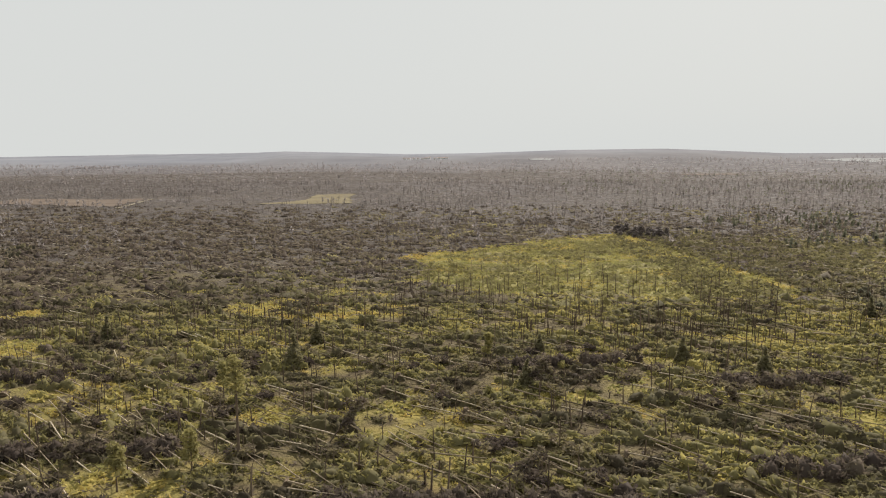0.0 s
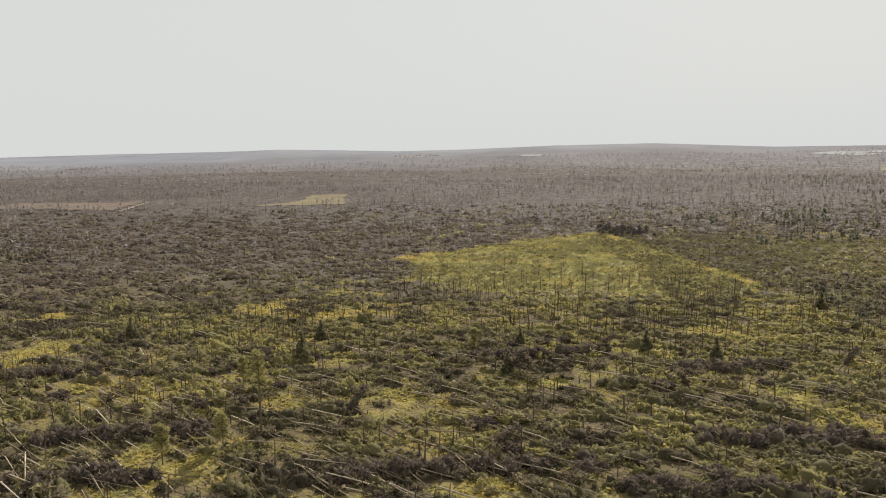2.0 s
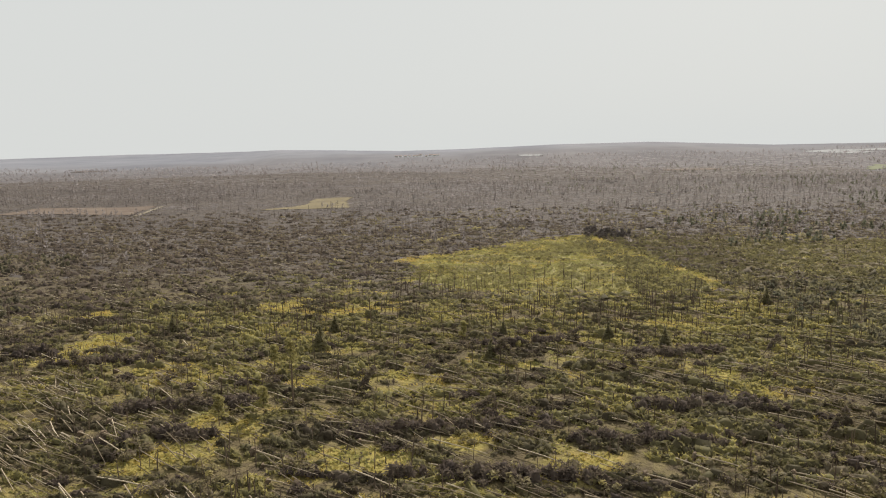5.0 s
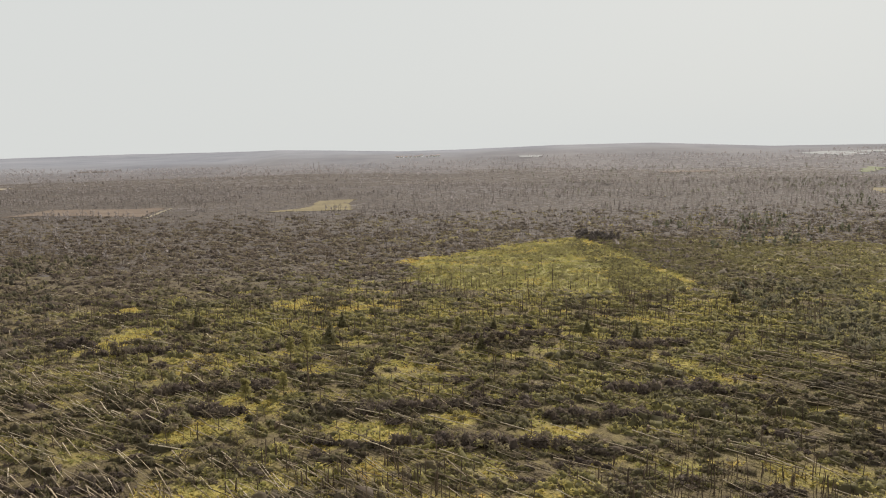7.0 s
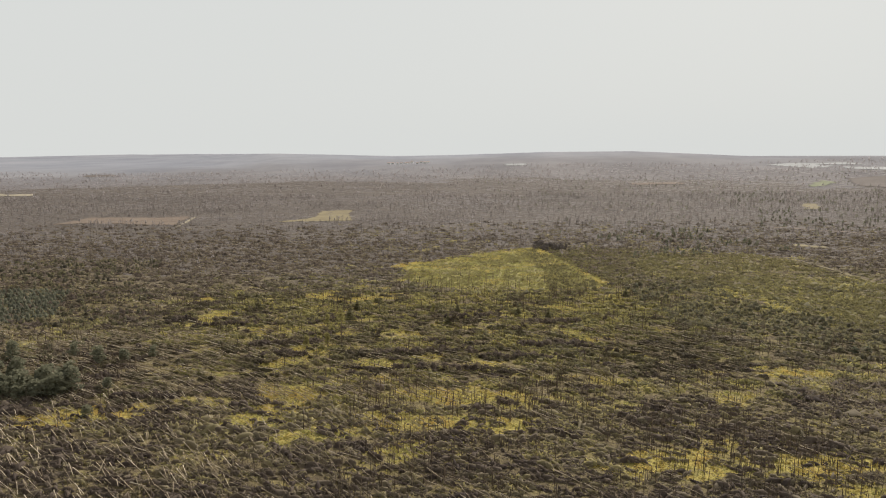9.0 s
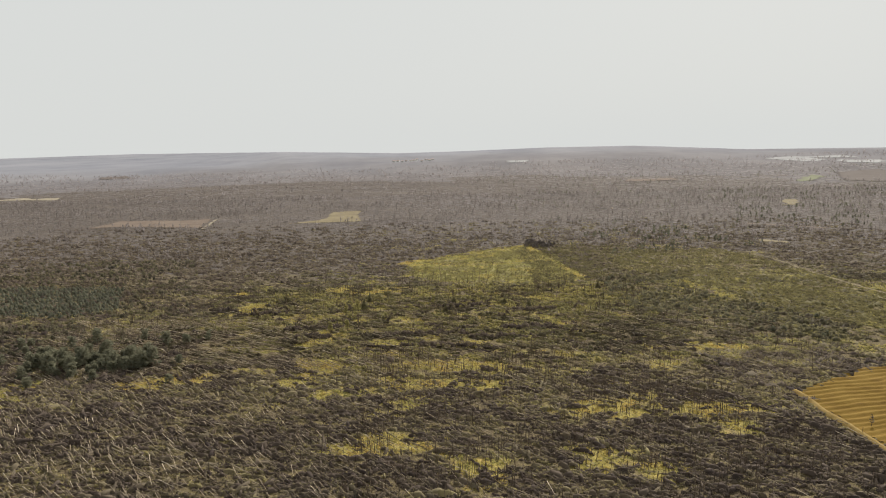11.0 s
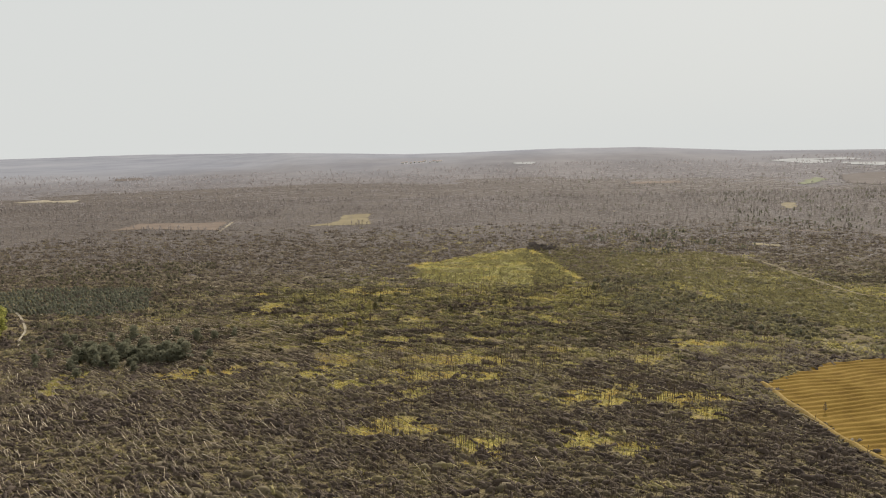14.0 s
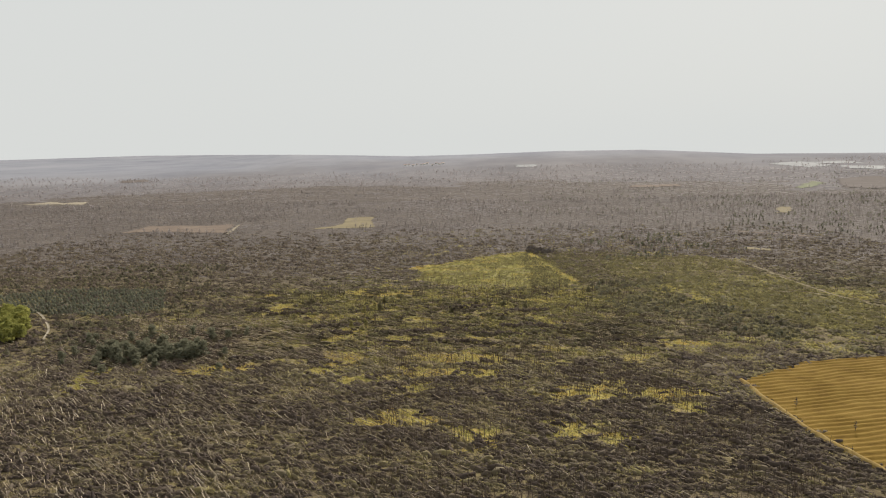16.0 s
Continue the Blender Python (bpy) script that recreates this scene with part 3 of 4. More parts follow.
def greenness(x, y):
    """Tone of the brush: brown debris low, olive and green high."""
    g = 0.30 + 1.15 * (fbm(x, y * 1.4, 9, 81) - 0.5) + 1.1 * (fbm(x, y, 2.0, 82) - 0.5)
    g = g + (0.11 + 0.25 * ramp(y, 28, 42) * ramp(y, 74, 56)) * ramp(y, 10, 28) * ramp(y, 92, 70) + 0.27 * ramp(y, -20, 2) * ramp(y, 22, 14) * ramp(-x, 30, 5)
    g = g - 0.32 * ramp(-x, 12, 50) * ramp(y, 26, 55) - 0.14 * ramp(-x, -10, 20) * ramp(y, 60, 80) - 0.03 * ramp(y, 14, -6)
    g = g - 0.06 * ramp(y, 85, 120) + 0.09 * ramp(x, -6, 8) * ramp(y, 26, 36) * ramp(y, 82, 66)
    g = np.where(inside(x, y, GREEN_EAST), 0.58 + 0.8 * (fbm(x, y * 1.6, 6, 87) - 0.5), g)
    wx, wy = x + (fbm(x, y, 6, 83) - 0.5) * 7, y + (fbm(x, y, 6, 84) - 0.5) * 7
    g = g - 0.14 * inside(wx, wy, BELT) - 0.15 * inside(wx, wy, GROVE_LAND) - 0.04 * inside(wx, wy, DARK_MIDDLE) - 0.05 * inside(wx, wy, DARK_EAST)
    g = g - 0.05 * ramp(x, 18, 38) * ramp(y, 56, 30) * ramp(y, 4, 18) * ~inside(x, y, GREEN_EAST)
    g = g - 0.22 * ramp(x, 95, 101) * ramp(y, 26, 40)
    g = np.where(y < 12, g + (np.clip(g, 0.36, 0.60) - g) * 0.8 * ramp(y, 12, 0), g)
    return np.maximum(g, 0.13 + 0.13 * ramp(y, 55, 80))


def brush(name, n, box, length, radius, height, tufts, count, size, label, keep=1.0, rear=False, rings=1, stretch=1.7):
    """Thrown crowns, each a row of tufts along its stem, drawn out the way the wind went."""
    x, y = scatter(n, *box, wedge=not rear)
    if rear:      # land under and behind the way, thinner
        out = (np.abs(x - 4) >= 0.66 * (y + 112) + 6) | (y < -46)
        x, y = x[out], y[out]
    ok = clear_of(x, y)
    x, y = x[ok], y[ok]
    ok = (rng.uniform(size=len(x)) > ramp(moss(x, y), 0.05, 0.7) * keep) & (y < 84 + 110 * rng.uniform(size=len(x)))
    ok &= fbm(x, y * 2.2, 3.2, 92) > rng.uniform(0.22, 0.50, len(x)) - 0.10 * ramp(y, 14, 2)      # crowns lie in banks with gaps between
    x, y = x[ok], y[ok]
    m = len(x)
    big = np.clip(rng.lognormal(-0.08, 0.34, m), 0.45, 1.9) * (0.72 + 0.6 * fbm(x, y, 5, 91))
    yaw = 0.42 * fall(x, y) + rng.normal(0, 0.42, m)
    # Last term lifts the tone past y 60: haze over farther brush, painted.
    tone = np.clip(greenness(x, y) + rng.normal(0, 0.08, m) * (1 + 0.8 * ramp(y, 12, 0)) + 0.08 * ramp(y, 60, 100), 0.02, 1)
    fresh = rng.uniform(size=m) < ramp(y, 4, 26) * ramp(y, 100, 60) * (1 - 0.7 * ramp(-x, 22, 50))
    s = (np.arange(tufts)[None] + 0.5) / tufts - 0.5 + rng.normal(0, 0.06, (m, tufts))
    side = rng.normal(0, 0.42, (m, tufts)) * radius * big[:, None]
    along = s * length * big[:, None]
    c, q = np.cos(yaw)[:, None], np.sin(yaw)[:, None]
    px, py = x[:, None] + c * along - q * side, y[:, None] + q * along + c * side
    lift = rng.uniform(-0.05, 0.30, (m, tufts)) * height * big[:, None]
    rr = radius * big[:, None] * rng.uniform(0.65, 1.25, (m, tufts)) * (1 - 0.5 * np.abs(s))
    hh = height * big[:, None] * rng.uniform(0.6, 1.2, (m, tufts)) * (1 - 0.4 * np.abs(s))
    ya = yaw[:, None] + rng.normal(0, 0.5, (m, tufts))
    tt = np.clip(tone[:, None] + rng.normal(0, 0.06, (m, tufts)), 0, 1)
    for mask, mat in ((fresh, OLIVE), (~fresh, BRUSH)):      # crowns still green, crowns gone brown
        if mask.sum() < 50:
            continue
        fx, fy = px[mask].ravel(), py[mask].ravel()
        cc = np.stack([fx, fy, ground_z(fx, fy) - 0.04 + lift[mask].ravel()], 1)
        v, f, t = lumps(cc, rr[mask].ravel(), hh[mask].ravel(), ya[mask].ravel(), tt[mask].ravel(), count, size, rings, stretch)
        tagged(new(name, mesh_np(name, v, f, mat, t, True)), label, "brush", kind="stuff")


HEAPS = "heaps of fallen pine crowns, brown and olive green"
brush("fallen_brush", 6900, (-44, 44, 8, 66), 1.55, 0.31, 0.34, 4, 17, 0.18, HEAPS, 1.0, rings=2)
brush("fallen_brush", 15000, (-70, 62, -48, 8), 1.7, 0.29, 0.33, 3, 5, 0.20, HEAPS, 0.82, rings=2, stretch=2.3)
brush("fallen_brush", 700, (-62, -44, 8, 16), 1.6, 0.30, 0.33, 3, 10, 0.20, HEAPS, 0.93)
brush("fallen_brush", 700, (44, 62, 8, 16), 1.6, 0.30, 0.33, 3, 10, 0.20, HEAPS, 0.93)
brush("fallen_brush", 8600, (-140, -42, -10, 70), 1.5, 0.36, 0.36, 3, 5, 0.28, HEAPS, 0.9)
brush("fallen_brush", 8600, (42, 140, -10, 70), 1.5, 0.36, 0.36, 3, 5, 0.28, HEAPS, 0.9)
brush("fallen_brush", 27000, (-150, 155, 64, 190), 1.6, 0.44, 0.40, 2, 4, 0.34, HEAPS, 0.85)
brush("fallen_brush", 6500, (-150, 100, -150, 20), 1.5, 0.50, 0.45, 2, 3, 0.34, HEAPS, 0.9, True)


def meadow_bushes(n, poly, label, low=0.3, high=0.85, count=26, size=0.25):
    """Young bushes scattered over open grass."""
    xs, ys = [p[0] for p in poly], [p[1] for p in poly]
    x, y = rng.uniform(min(xs), max(xs), n), rng.uniform(min(ys), max(ys), n)
    ok = inside(x + (fbm(x, y, 4, 96) - 0.5) * 5, y + (fbm(x, y, 4, 97) - 0.5) * 6, poly) & (fbm(x, y * 1.6, 8, 131) > rng.uniform(0.2, 0.62, n))
    ok &= rim(x, y) < rng.uniform(0.2, 1.0, n)
    x, y = x[ok], y[ok]
    c = np.stack([x, y, ground_z(x, y) - 0.03], 1)
    big = rng.uniform(0.4, 1.2, len(x))
    v, f, t = leaves(c, 0.55 * big, 0.55 * big, rng.uniform(0, 6, len(x)), rng.uniform(low, high, len(x)), count, size, 1.2)
    return tagged(new("young_bushes", mesh_np("young_bushes", v, f, LEAF, t)), label, "bushes", kind="stuff")


meadow_bushes(2900, MEADOW, "low olive bushes scattered over the sunlit meadow", 0.25, 0.9, 20, 0.24)
meadow_bushes(1500, [(24, 120), (33, 129), (46, 116), (46, 76), (39, 66), (36, 100)], "rough olive bushes along the edge of the meadow", 0.0, 0.55, 18, 0.28)
meadow_bushes(3200, EAST_OF_MEADOW, "rough olive bushes between the meadow and the slope", 0.0, 0.32, 12, 0.32)
meadow_bushes(11000, GREEN_EAST, "low green bushes on the grassy eastern slope", 0.10, 0.60, 14, 0.34)


def grass():
    x, y = scatter(170000, -64, 106, -46, 128)
    ok = (moss(x, y) > rng.uniform(0.25, 0.9, len(x))) & ~inside(x, y, FIELD)
    x, y = x[ok], y[ok]
    c = np.stack([x, y, ground_z(x, y)], 1)
    tone = np.clip(0.50 - 0.23 * lushness(x, y) + 1.2 * (fbm(x, y, 4, 95) - 0.5), 0, 1)
    v, f, t = leaves(c, np.full(len(x), 0.28), np.full(len(x), 0.12), np.zeros(len(x)), tone, 5, 0.22, 1.0, 0.5)
    return tagged(new("grass", mesh_np("grass", v, f, GRASS, t)), "yellow-green moss and grass in sunlit gaps", "grass", kind="stuff")


grass()


def twigs(n, box, size, label):
    """Broken twigs, needles and dry grass strewn over the bare ground."""
    x, y = scatter(n, *box)
    ok = clear_of(x, y)
    x, y = x[ok], y[ok]
    c = np.stack([x, y, ground_z(x, y) + 0.01], 1)
    tone = np.clip(0.36 + 0.9 * (fbm(x, y, 2.2, 98) - 0.5) - 0.22 * ramp(y, 60, 90), 0, 1)
    v, f, t = leaves(c, np.full(len(x), 0.30), np.full(len(x), 0.10), fall(x, y), tone, 4, size, 1.6, 0.15)
    return tagged(new("ground_litter", mesh_np("ground_litter", v, f, BRUSH, t)), label, "litter", kind="stuff")


twigs(10000, (-60, 60, -46, 30), 0.20, "strewn twigs, needles and dry grass on the forest floor")
twigs(8000, (-46, 50, 28, 72), 0.20, "strewn twigs, needles and dry grass on the forest floor")


twigs(6000, (-105, 112, 66, 150), 0.36, "strewn twigs and dead brush on the forest floor")


def thicket(name, x, y, tone, radius, height, count, size, mat, label, category="brush"):
    c = np.stack([x, y, ground_z(x, y) - 0.05], 1)
    big = np.clip(rng.lognormal(-0.05, 0.32, len(x)), 0.5, 1.25)
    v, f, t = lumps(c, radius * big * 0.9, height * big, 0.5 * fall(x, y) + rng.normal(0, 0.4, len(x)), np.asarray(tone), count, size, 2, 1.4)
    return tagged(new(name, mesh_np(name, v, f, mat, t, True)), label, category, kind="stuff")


def dark_rows():
    """Banks of thrown crowns lying together in rows, brown and in their own shade."""
    xs, ys = [], []
    for ax, ay, bx, by, n in ((-23, 31.2, -12.5, 32.6, 46), (-5, 26.6, 8.5, 27.4, 50), (9, 25, 19, 24, 40), (-2, 21, 10, 20, 44), (14, 30.5, 24, 29.5, 36), (-34, 42, -26, 43, 30), (-20, 26.2, -14, 26.6, 24), (3, 46, 13, 47.5, 34), (18, 42, 27, 43, 34)):
        s = rng.uniform(size=n)
        xs.append(ax + (bx - ax) * s + rng.normal(0, 0.3, n)), ys.append(ay + (by - ay) * s + rng.normal(0, 0.35, n))
    x, y = np.concatenate(xs), np.concatenate(ys)
    thicket("crown_bank", x, y, rng.uniform(0.10, 0.36, len(x)), 0.50, 0.72, 70, 0.20, BRUSH, "banks of thrown pine crowns gone brown")


dark_rows()


def belt_thicket():
    x, y = rng.uniform(34, 76, 3000), rng.uniform(15, 74, 3000)
    wx, wy = x + (fbm(x, y, 6, 83) - 0.5) * 7, y + (fbm(x, y, 6, 84) - 0.5) * 7
    ok = inside(wx, wy, BELT) & (fbm(x, y * 1.5, 6, 85) > rng.uniform(0.3, 0.6, len(x)))
    x, y = x[ok], y[ok]
    thicket("conifer_thicket", x, y, rng.uniform(0.3, 1.0, len(x)), 0.44, 0.72, 26, 0.30, NEEDLE, "ragged belt of bent dark conifers", "thicket")
    x, y = rng.uniform(-86, -34, 1500), rng.uniform(8, 42, 1500)
    ok = inside(x, y, GROVE_LAND) & clear_of(x, y) & clear_of(x + 1, y) & (fbm(x, y * 1.5, 7, 86) > rng.uniform(0.40, 0.70, len(x)))
    x, y = x[ok], y[ok]
    thicket("conifer_thicket", x, y, rng.uniform(0.1, 0.8, len(x)), 0.44, 0.66, 20, 0.28, NEEDLE, "low dark conifers around the surviving grove", "thicket")
    x, y = rng.uniform(-130, -38, 2400), rng.uniform(34, 112, 2400)
    ok = inside(x, y, [(-130, 112), (-64, 106), (-50, 66), (-40, 34), (-84, 36), (-130, 44)]) & ~inside(x, y, PLANTATION) & clear_of(x, y) & (fbm(x, y * 1.5, 14, 88) > rng.uniform(0.36, 0.66, len(x)))
    x, y = x[ok], y[ok]
    thicket("conifer_thicket", x, y, rng.uniform(0.1, 0.9, len(x)), 0.42, 0.75, 14, 0.30, NEEDLE, "thin olive conifers scattered through the bare western woods", "thicket")


belt_thicket()


def far_woods(n, box, radius, height, count, size, name, mat, label, tone0=0.45):
    x, y = scatter(n, *box)
    ok = (clear_of(x, y) | ((y > 100) & (rng.uniform(size=len(x)) < 0.22))) & ~inside(x, y, GREEN_EAST) & ~inside(x, y, MEADOW) & (y > 76 + 110 * rng.uniform(size=len(x)))
    ok &= np.hypot(x, y + 40) < 560 + 260 * rng.uniform(size=len(x)) ** 2
    x, y = x[ok], y[ok]
    big = rng.uniform(0.6, 1.4, len(x))
    c = np.stack([x, y, ground_z(x, y) - 0.1], 1)
    # Tone climbs with distance, painting haze into the farther woods.
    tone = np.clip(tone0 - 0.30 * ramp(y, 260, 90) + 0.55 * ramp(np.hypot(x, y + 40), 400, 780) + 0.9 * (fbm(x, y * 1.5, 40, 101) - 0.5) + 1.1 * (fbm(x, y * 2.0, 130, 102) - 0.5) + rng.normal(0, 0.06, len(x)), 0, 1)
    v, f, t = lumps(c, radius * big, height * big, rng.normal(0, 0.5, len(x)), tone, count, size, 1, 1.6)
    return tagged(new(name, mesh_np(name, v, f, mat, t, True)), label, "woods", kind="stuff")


far_woods(34000, (-300, 330, 78, 330), 1.1, 0.30, 2, 0.30, "far_woods", HAZEWOOD, "leafless grey-brown woods flattened by the storm", 0.30)
far_woods(24000, (-600, 640, 300, 800), 2.4, 0.34, 2, 0.40, "far_woods", HAZEWOOD, "leafless grey-brown woods towards the hills", 0.42)


def standing_woods(n, box, wide, tall, count, size, mat, label, cut, low, high):
    """Trees still upright in the far woods: a narrow crown of bare twigs on a stem, in loose stands."""
    x, y = scatter(n, *box)
    ok = clear_of(x, y) & ~inside(x, y, GREEN_EAST) & ~inside(x, y, MEADOW) & (y > 92 + 60 * rng.uniform(size=len(x)))
    ok &= fbm(x, y * 1.8, 30, 171) + 0.10 * ramp(x, 20, 120) > rng.uniform(cut - 0.1, cut + 0.16, len(x))
    x, y = x[ok], y[ok]
    big = rng.uniform(0.6, 1.25, len(x))
    z = ground_z(x, y)
    # Farther stands toned paler, haze worked into their colour.
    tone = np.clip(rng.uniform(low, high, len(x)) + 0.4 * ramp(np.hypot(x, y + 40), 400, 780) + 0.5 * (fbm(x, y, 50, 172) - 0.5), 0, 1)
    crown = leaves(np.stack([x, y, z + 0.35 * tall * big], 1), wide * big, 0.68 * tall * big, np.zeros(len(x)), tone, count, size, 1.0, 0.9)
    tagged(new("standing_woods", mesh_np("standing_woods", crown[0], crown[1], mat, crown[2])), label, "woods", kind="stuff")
    v, f, t = rods(np.stack([x, y, z - 0.1], 1), np.stack([x + rng.normal(0, 0.1, len(x)), y, z + tall * big * 0.9], 1), np.full(len(x), 0.06), np.full(len(x), 0.03), 3, tone)
    tagged(new("standing_trunks", mesh_np("standing_trunks", v, f, HAZEBARK, t)), "slim stems of the far standing woods", "trunks", kind="stuff")


standing_woods(7500, (-260, 300, 96, 330), 0.45, 2.3, 12, 0.42, HAZEWOOD, "bare grey-brown trees still upright in the far woods", 0.50, 0.0, 0.5)
standing_woods(5500, (-560, 600, 300, 760), 0.9, 2.8, 10, 0.75, HAZEWOOD, "bare grey-brown stands towards the hills", 0.48, 0.1, 0.7)
standing_woods(1500, (40, 420, 100, 520), 0.50, 2.3, 12, 0.42, YOUNG, "grey-green conifers left standing among bare woods", 0.56, 0.75, 1.0)

def far_conifers():
    """Dark conifers left standing, thin among the wreck, thicker to the east."""
    xs, ys = [], []
    for poly, n, cut in (([(38, 100), (52, 92), (62, 104), (100, 112), (120, 140), (85, 165), (48, 140)], 620, 0.57),
                         ([(110, 150), (180, 150), (300, 260), (300, 340), (180, 330), (140, 230)], 1200, 0.56)):
        px, py = [p[0] for p in poly], [p[1] for p in poly]
        x, y = rng.uniform(min(px), max(px), n), rng.uniform(min(py), max(py), n)
        ok = inside(x, y, poly) & (fbm(x, y, 16, 161) > cut - 0.1 + rng.uniform(0, 0.12, n)) & clear_of(x, y)
        xs.append(x[ok]), ys.append(y[ok])
    x, y = np.concatenate(xs), np.concatenate(ys)
    n = len(x)
    h, z, tone = rng.uniform(0.8, 1.9, n), ground_z(x, y), rng.uniform(0.7, 1.0, n)
    tiers = [leaves(np.stack([x, y, z + h * low], 1), wide * h, 0.34 * h, np.zeros(n), tone, 16, 0.34, 1.0, -0.2) for low, wide in ((0.05, 0.26), (0.32, 0.19), (0.60, 0.10))]
    v, f, t = merge(tiers)
    return tagged(new("far_conifers", mesh_np("far_conifers", v, f, YOUNG, t)), "scattered dark conifers left standing in the far woods", "conifers", kind="stuff")


far_conifers()


def poles(name, n, box, hmin, hmax, r, sides, label, bark=BARK):
    x, y = scatter(n, *box)
    ok = clear_of(x, y) & (fbm(x, y, 7, 111) > rng.uniform(0.34, 0.66, len(x))) & (~inside(x, y, NEAR_LAND) | (rng.uniform(size=len(x)) < 0.4))
    x, y = x[ok], y[ok]
    h = rng.uniform(hmin, hmax, len(x)) * rng.choice([0.45, 0.75, 1.0, 1.15], len(x))
    z = ground_z(x, y)
    b = np.stack([x, y, z - 0.1], 1)
    lean = rng.normal(0, 0.06, (len(x), 2)) * h[:, None]
    t = np.stack([x + lean[:, 0], y + lean[:, 1], z + h], 1)
    rr = r * rng.uniform(0.7, 1.3, len(x))
    v, f, tone = rods(b, t, rr, rr * 0.6, sides, rng.uniform(0.05, 0.6, len(x)))
    return tagged(new(name, mesh_np(name, v, f, bark, tone)), label, "trunks", kind="stuff")


poles("standing_poles", 4600, (-64, 62, 14, 62), 0.6, 1.5, 0.042, 4, "snapped pine trunks left standing in the windthrow")
poles("standing_poles", 2600, (-64, 62, -46, 14), 0.5, 1.3, 0.030, 4, "thin snapped trunks left standing in the windthrow")
poles("standing_poles", 4600, (-6, 46, -38, 16), 0.7, 1.5, 0.036, 4, "rank of thin snapped trunks round the mossy gaps")
poles("standing_poles", 1500, (-18, 48, 44, 76), 0.8, 1.9, 0.034, 4, "rank of snapped trunks below the meadow")
poles("standing_poles", 3600, (-125, 135, -20, 140), 0.8, 2.2, 0.042, 4, "snapped pine trunks left standing in the windthrow")
poles("standing_poles", 7500, (-300, 330, 105, 340), 1.2, 2.8, 0.055, 3, "bare standing trunks in the far storm-hit woods", HAZEBARK)



def meadow_trunks():
    x, y = rng.uniform(-4, 40, 200), rng.uniform(66, 100, 200)
    ok = inside(x, y, MEADOW) & (rng.uniform(size=200) < ramp(y, 94, 68))
    x, y = x[ok], y[ok]
    h = rng.uniform(0.8, 2.2, len(x))
    z = ground_z(x, y)
    v, f, tone = rods(np.stack([x, y, z - 0.1], 1), np.stack([x + rng.normal(0, 0.08, len(x)), y, z + h], 1), np.full(len(x), 0.045), np.full(len(x), 0.025), 4, rng.uniform(0.1, 0.6, len(x)))
    return tagged(new("standing_poles", mesh_np("standing_poles", v, f, BARK, tone)), "thin bare trunks standing in the meadow", "trunks", kind="stuff")


meadow_trunks()


def logs(name, n, box, lmin, lmax, r, sides, label):
    x, y = scatter(n, *box)
    ok = clear_of(x, y) & (~inside(x, y, NEAR_LAND) | (rng.uniform(size=len(x)) < 0.25)) & (rng.uniform(size=len(x)) > 0.8 * ramp(x, -4, 12) * ramp(y, 50, 20))
    x, y = x[ok], y[ok]
    ln = rng.uniform(lmin, lmax, len(x))
    a = fall(x, y) + rng.normal(0, 0.14, len(x))
    up = np.where(rng.uniform(size=len(x)) < np.where(y > 16, 0.04, 0.01), rng.uniform(0.10, 0.25, len(x)), rng.normal(0.0, 0.04, len(x)))
    z = ground_z(x, y)
    low = rng.uniform(0.22, 0.46, len(x)) + 0.10 * (y < 12)
    b = np.stack([x, y, z + low], 1)
    t = b + np.stack([np.cos(a) * np.cos(up), np.sin(a) * np.cos(up), np.sin(up)], 1) * ln[:, None]
    t[:, 2] = np.maximum(t[:, 2], z + 0.1)
    rr = r * rng.uniform(0.7, 1.4, len(x))
    v, f, tone = rods(b, t, rr, rr * 0.45, sides, np.clip(rng.normal(0.38, 0.22, len(x)) + 0.20 * ramp(-x, 5, 30), 0, 1))
    return tagged(new(name, mesh_np(name, v, f, LOGWOOD, tone)), label, "logs", kind="stuff")


logs("fallen_logs", 3600, (-64, 62, 12, 40), 1.8, 4.4, 0.036, 4, "weathered pine trunks laid over by the wind")
logs("fallen_logs", 5600, (-70, 62, -46, 14), 1.3, 3.0, 0.031, 4, "weathered pine trunks laid over by the wind")
logs("fallen_logs", 5000, (-125, 135, -20, 140), 1.3, 3.6, 0.042, 4, "weathered pine trunks laid over by the wind")

# ---------------------------------------------------------------- the stubble field with its furrows
def furrowed_field():
    ang = math.radians(11)
    ca, sa = math.cos(ang), math.sin(ang)
    u, v = np.arange(-10, 80, 0.8), np.arange(-75, 20, 0.15)
    U, V = np.meshgrid(u, v)
    X, Y = 48 + ca * U - sa * V, -4 + sa * U + ca * V
    wob = (fbm(X, Y, 6, 121) - 0.5) * 1.2
    Z = ground_z(X, Y) + 0.16 + (0.07 + 0.10 * fbm(X, Y, 5, 122)) * np.sin((V + wob) * 2 * np.pi / 1.15)
    m = inside(X, Y, FIELD)
    ids = np.arange(X.size).reshape(X.shape)
    quad = np.stack([ids[:-1, :-1], ids[:-1, 1:], ids[1:, 1:], ids[1:, :-1]], -1)
    ok = m[:-1, :-1] & m[:-1, 1:] & m[1:, 1:] & m[1:, :-1]
    verts = np.stack([X.ravel(), Y.ravel(), Z.ravel()], 1)
    return tagged(new("furrowed_field", mesh_np("furrowed_field", verts, quad[ok], FURROW, None, True)), "ochre stubble field with parallel furrows", "field", kind="structure")


furrowed_field()


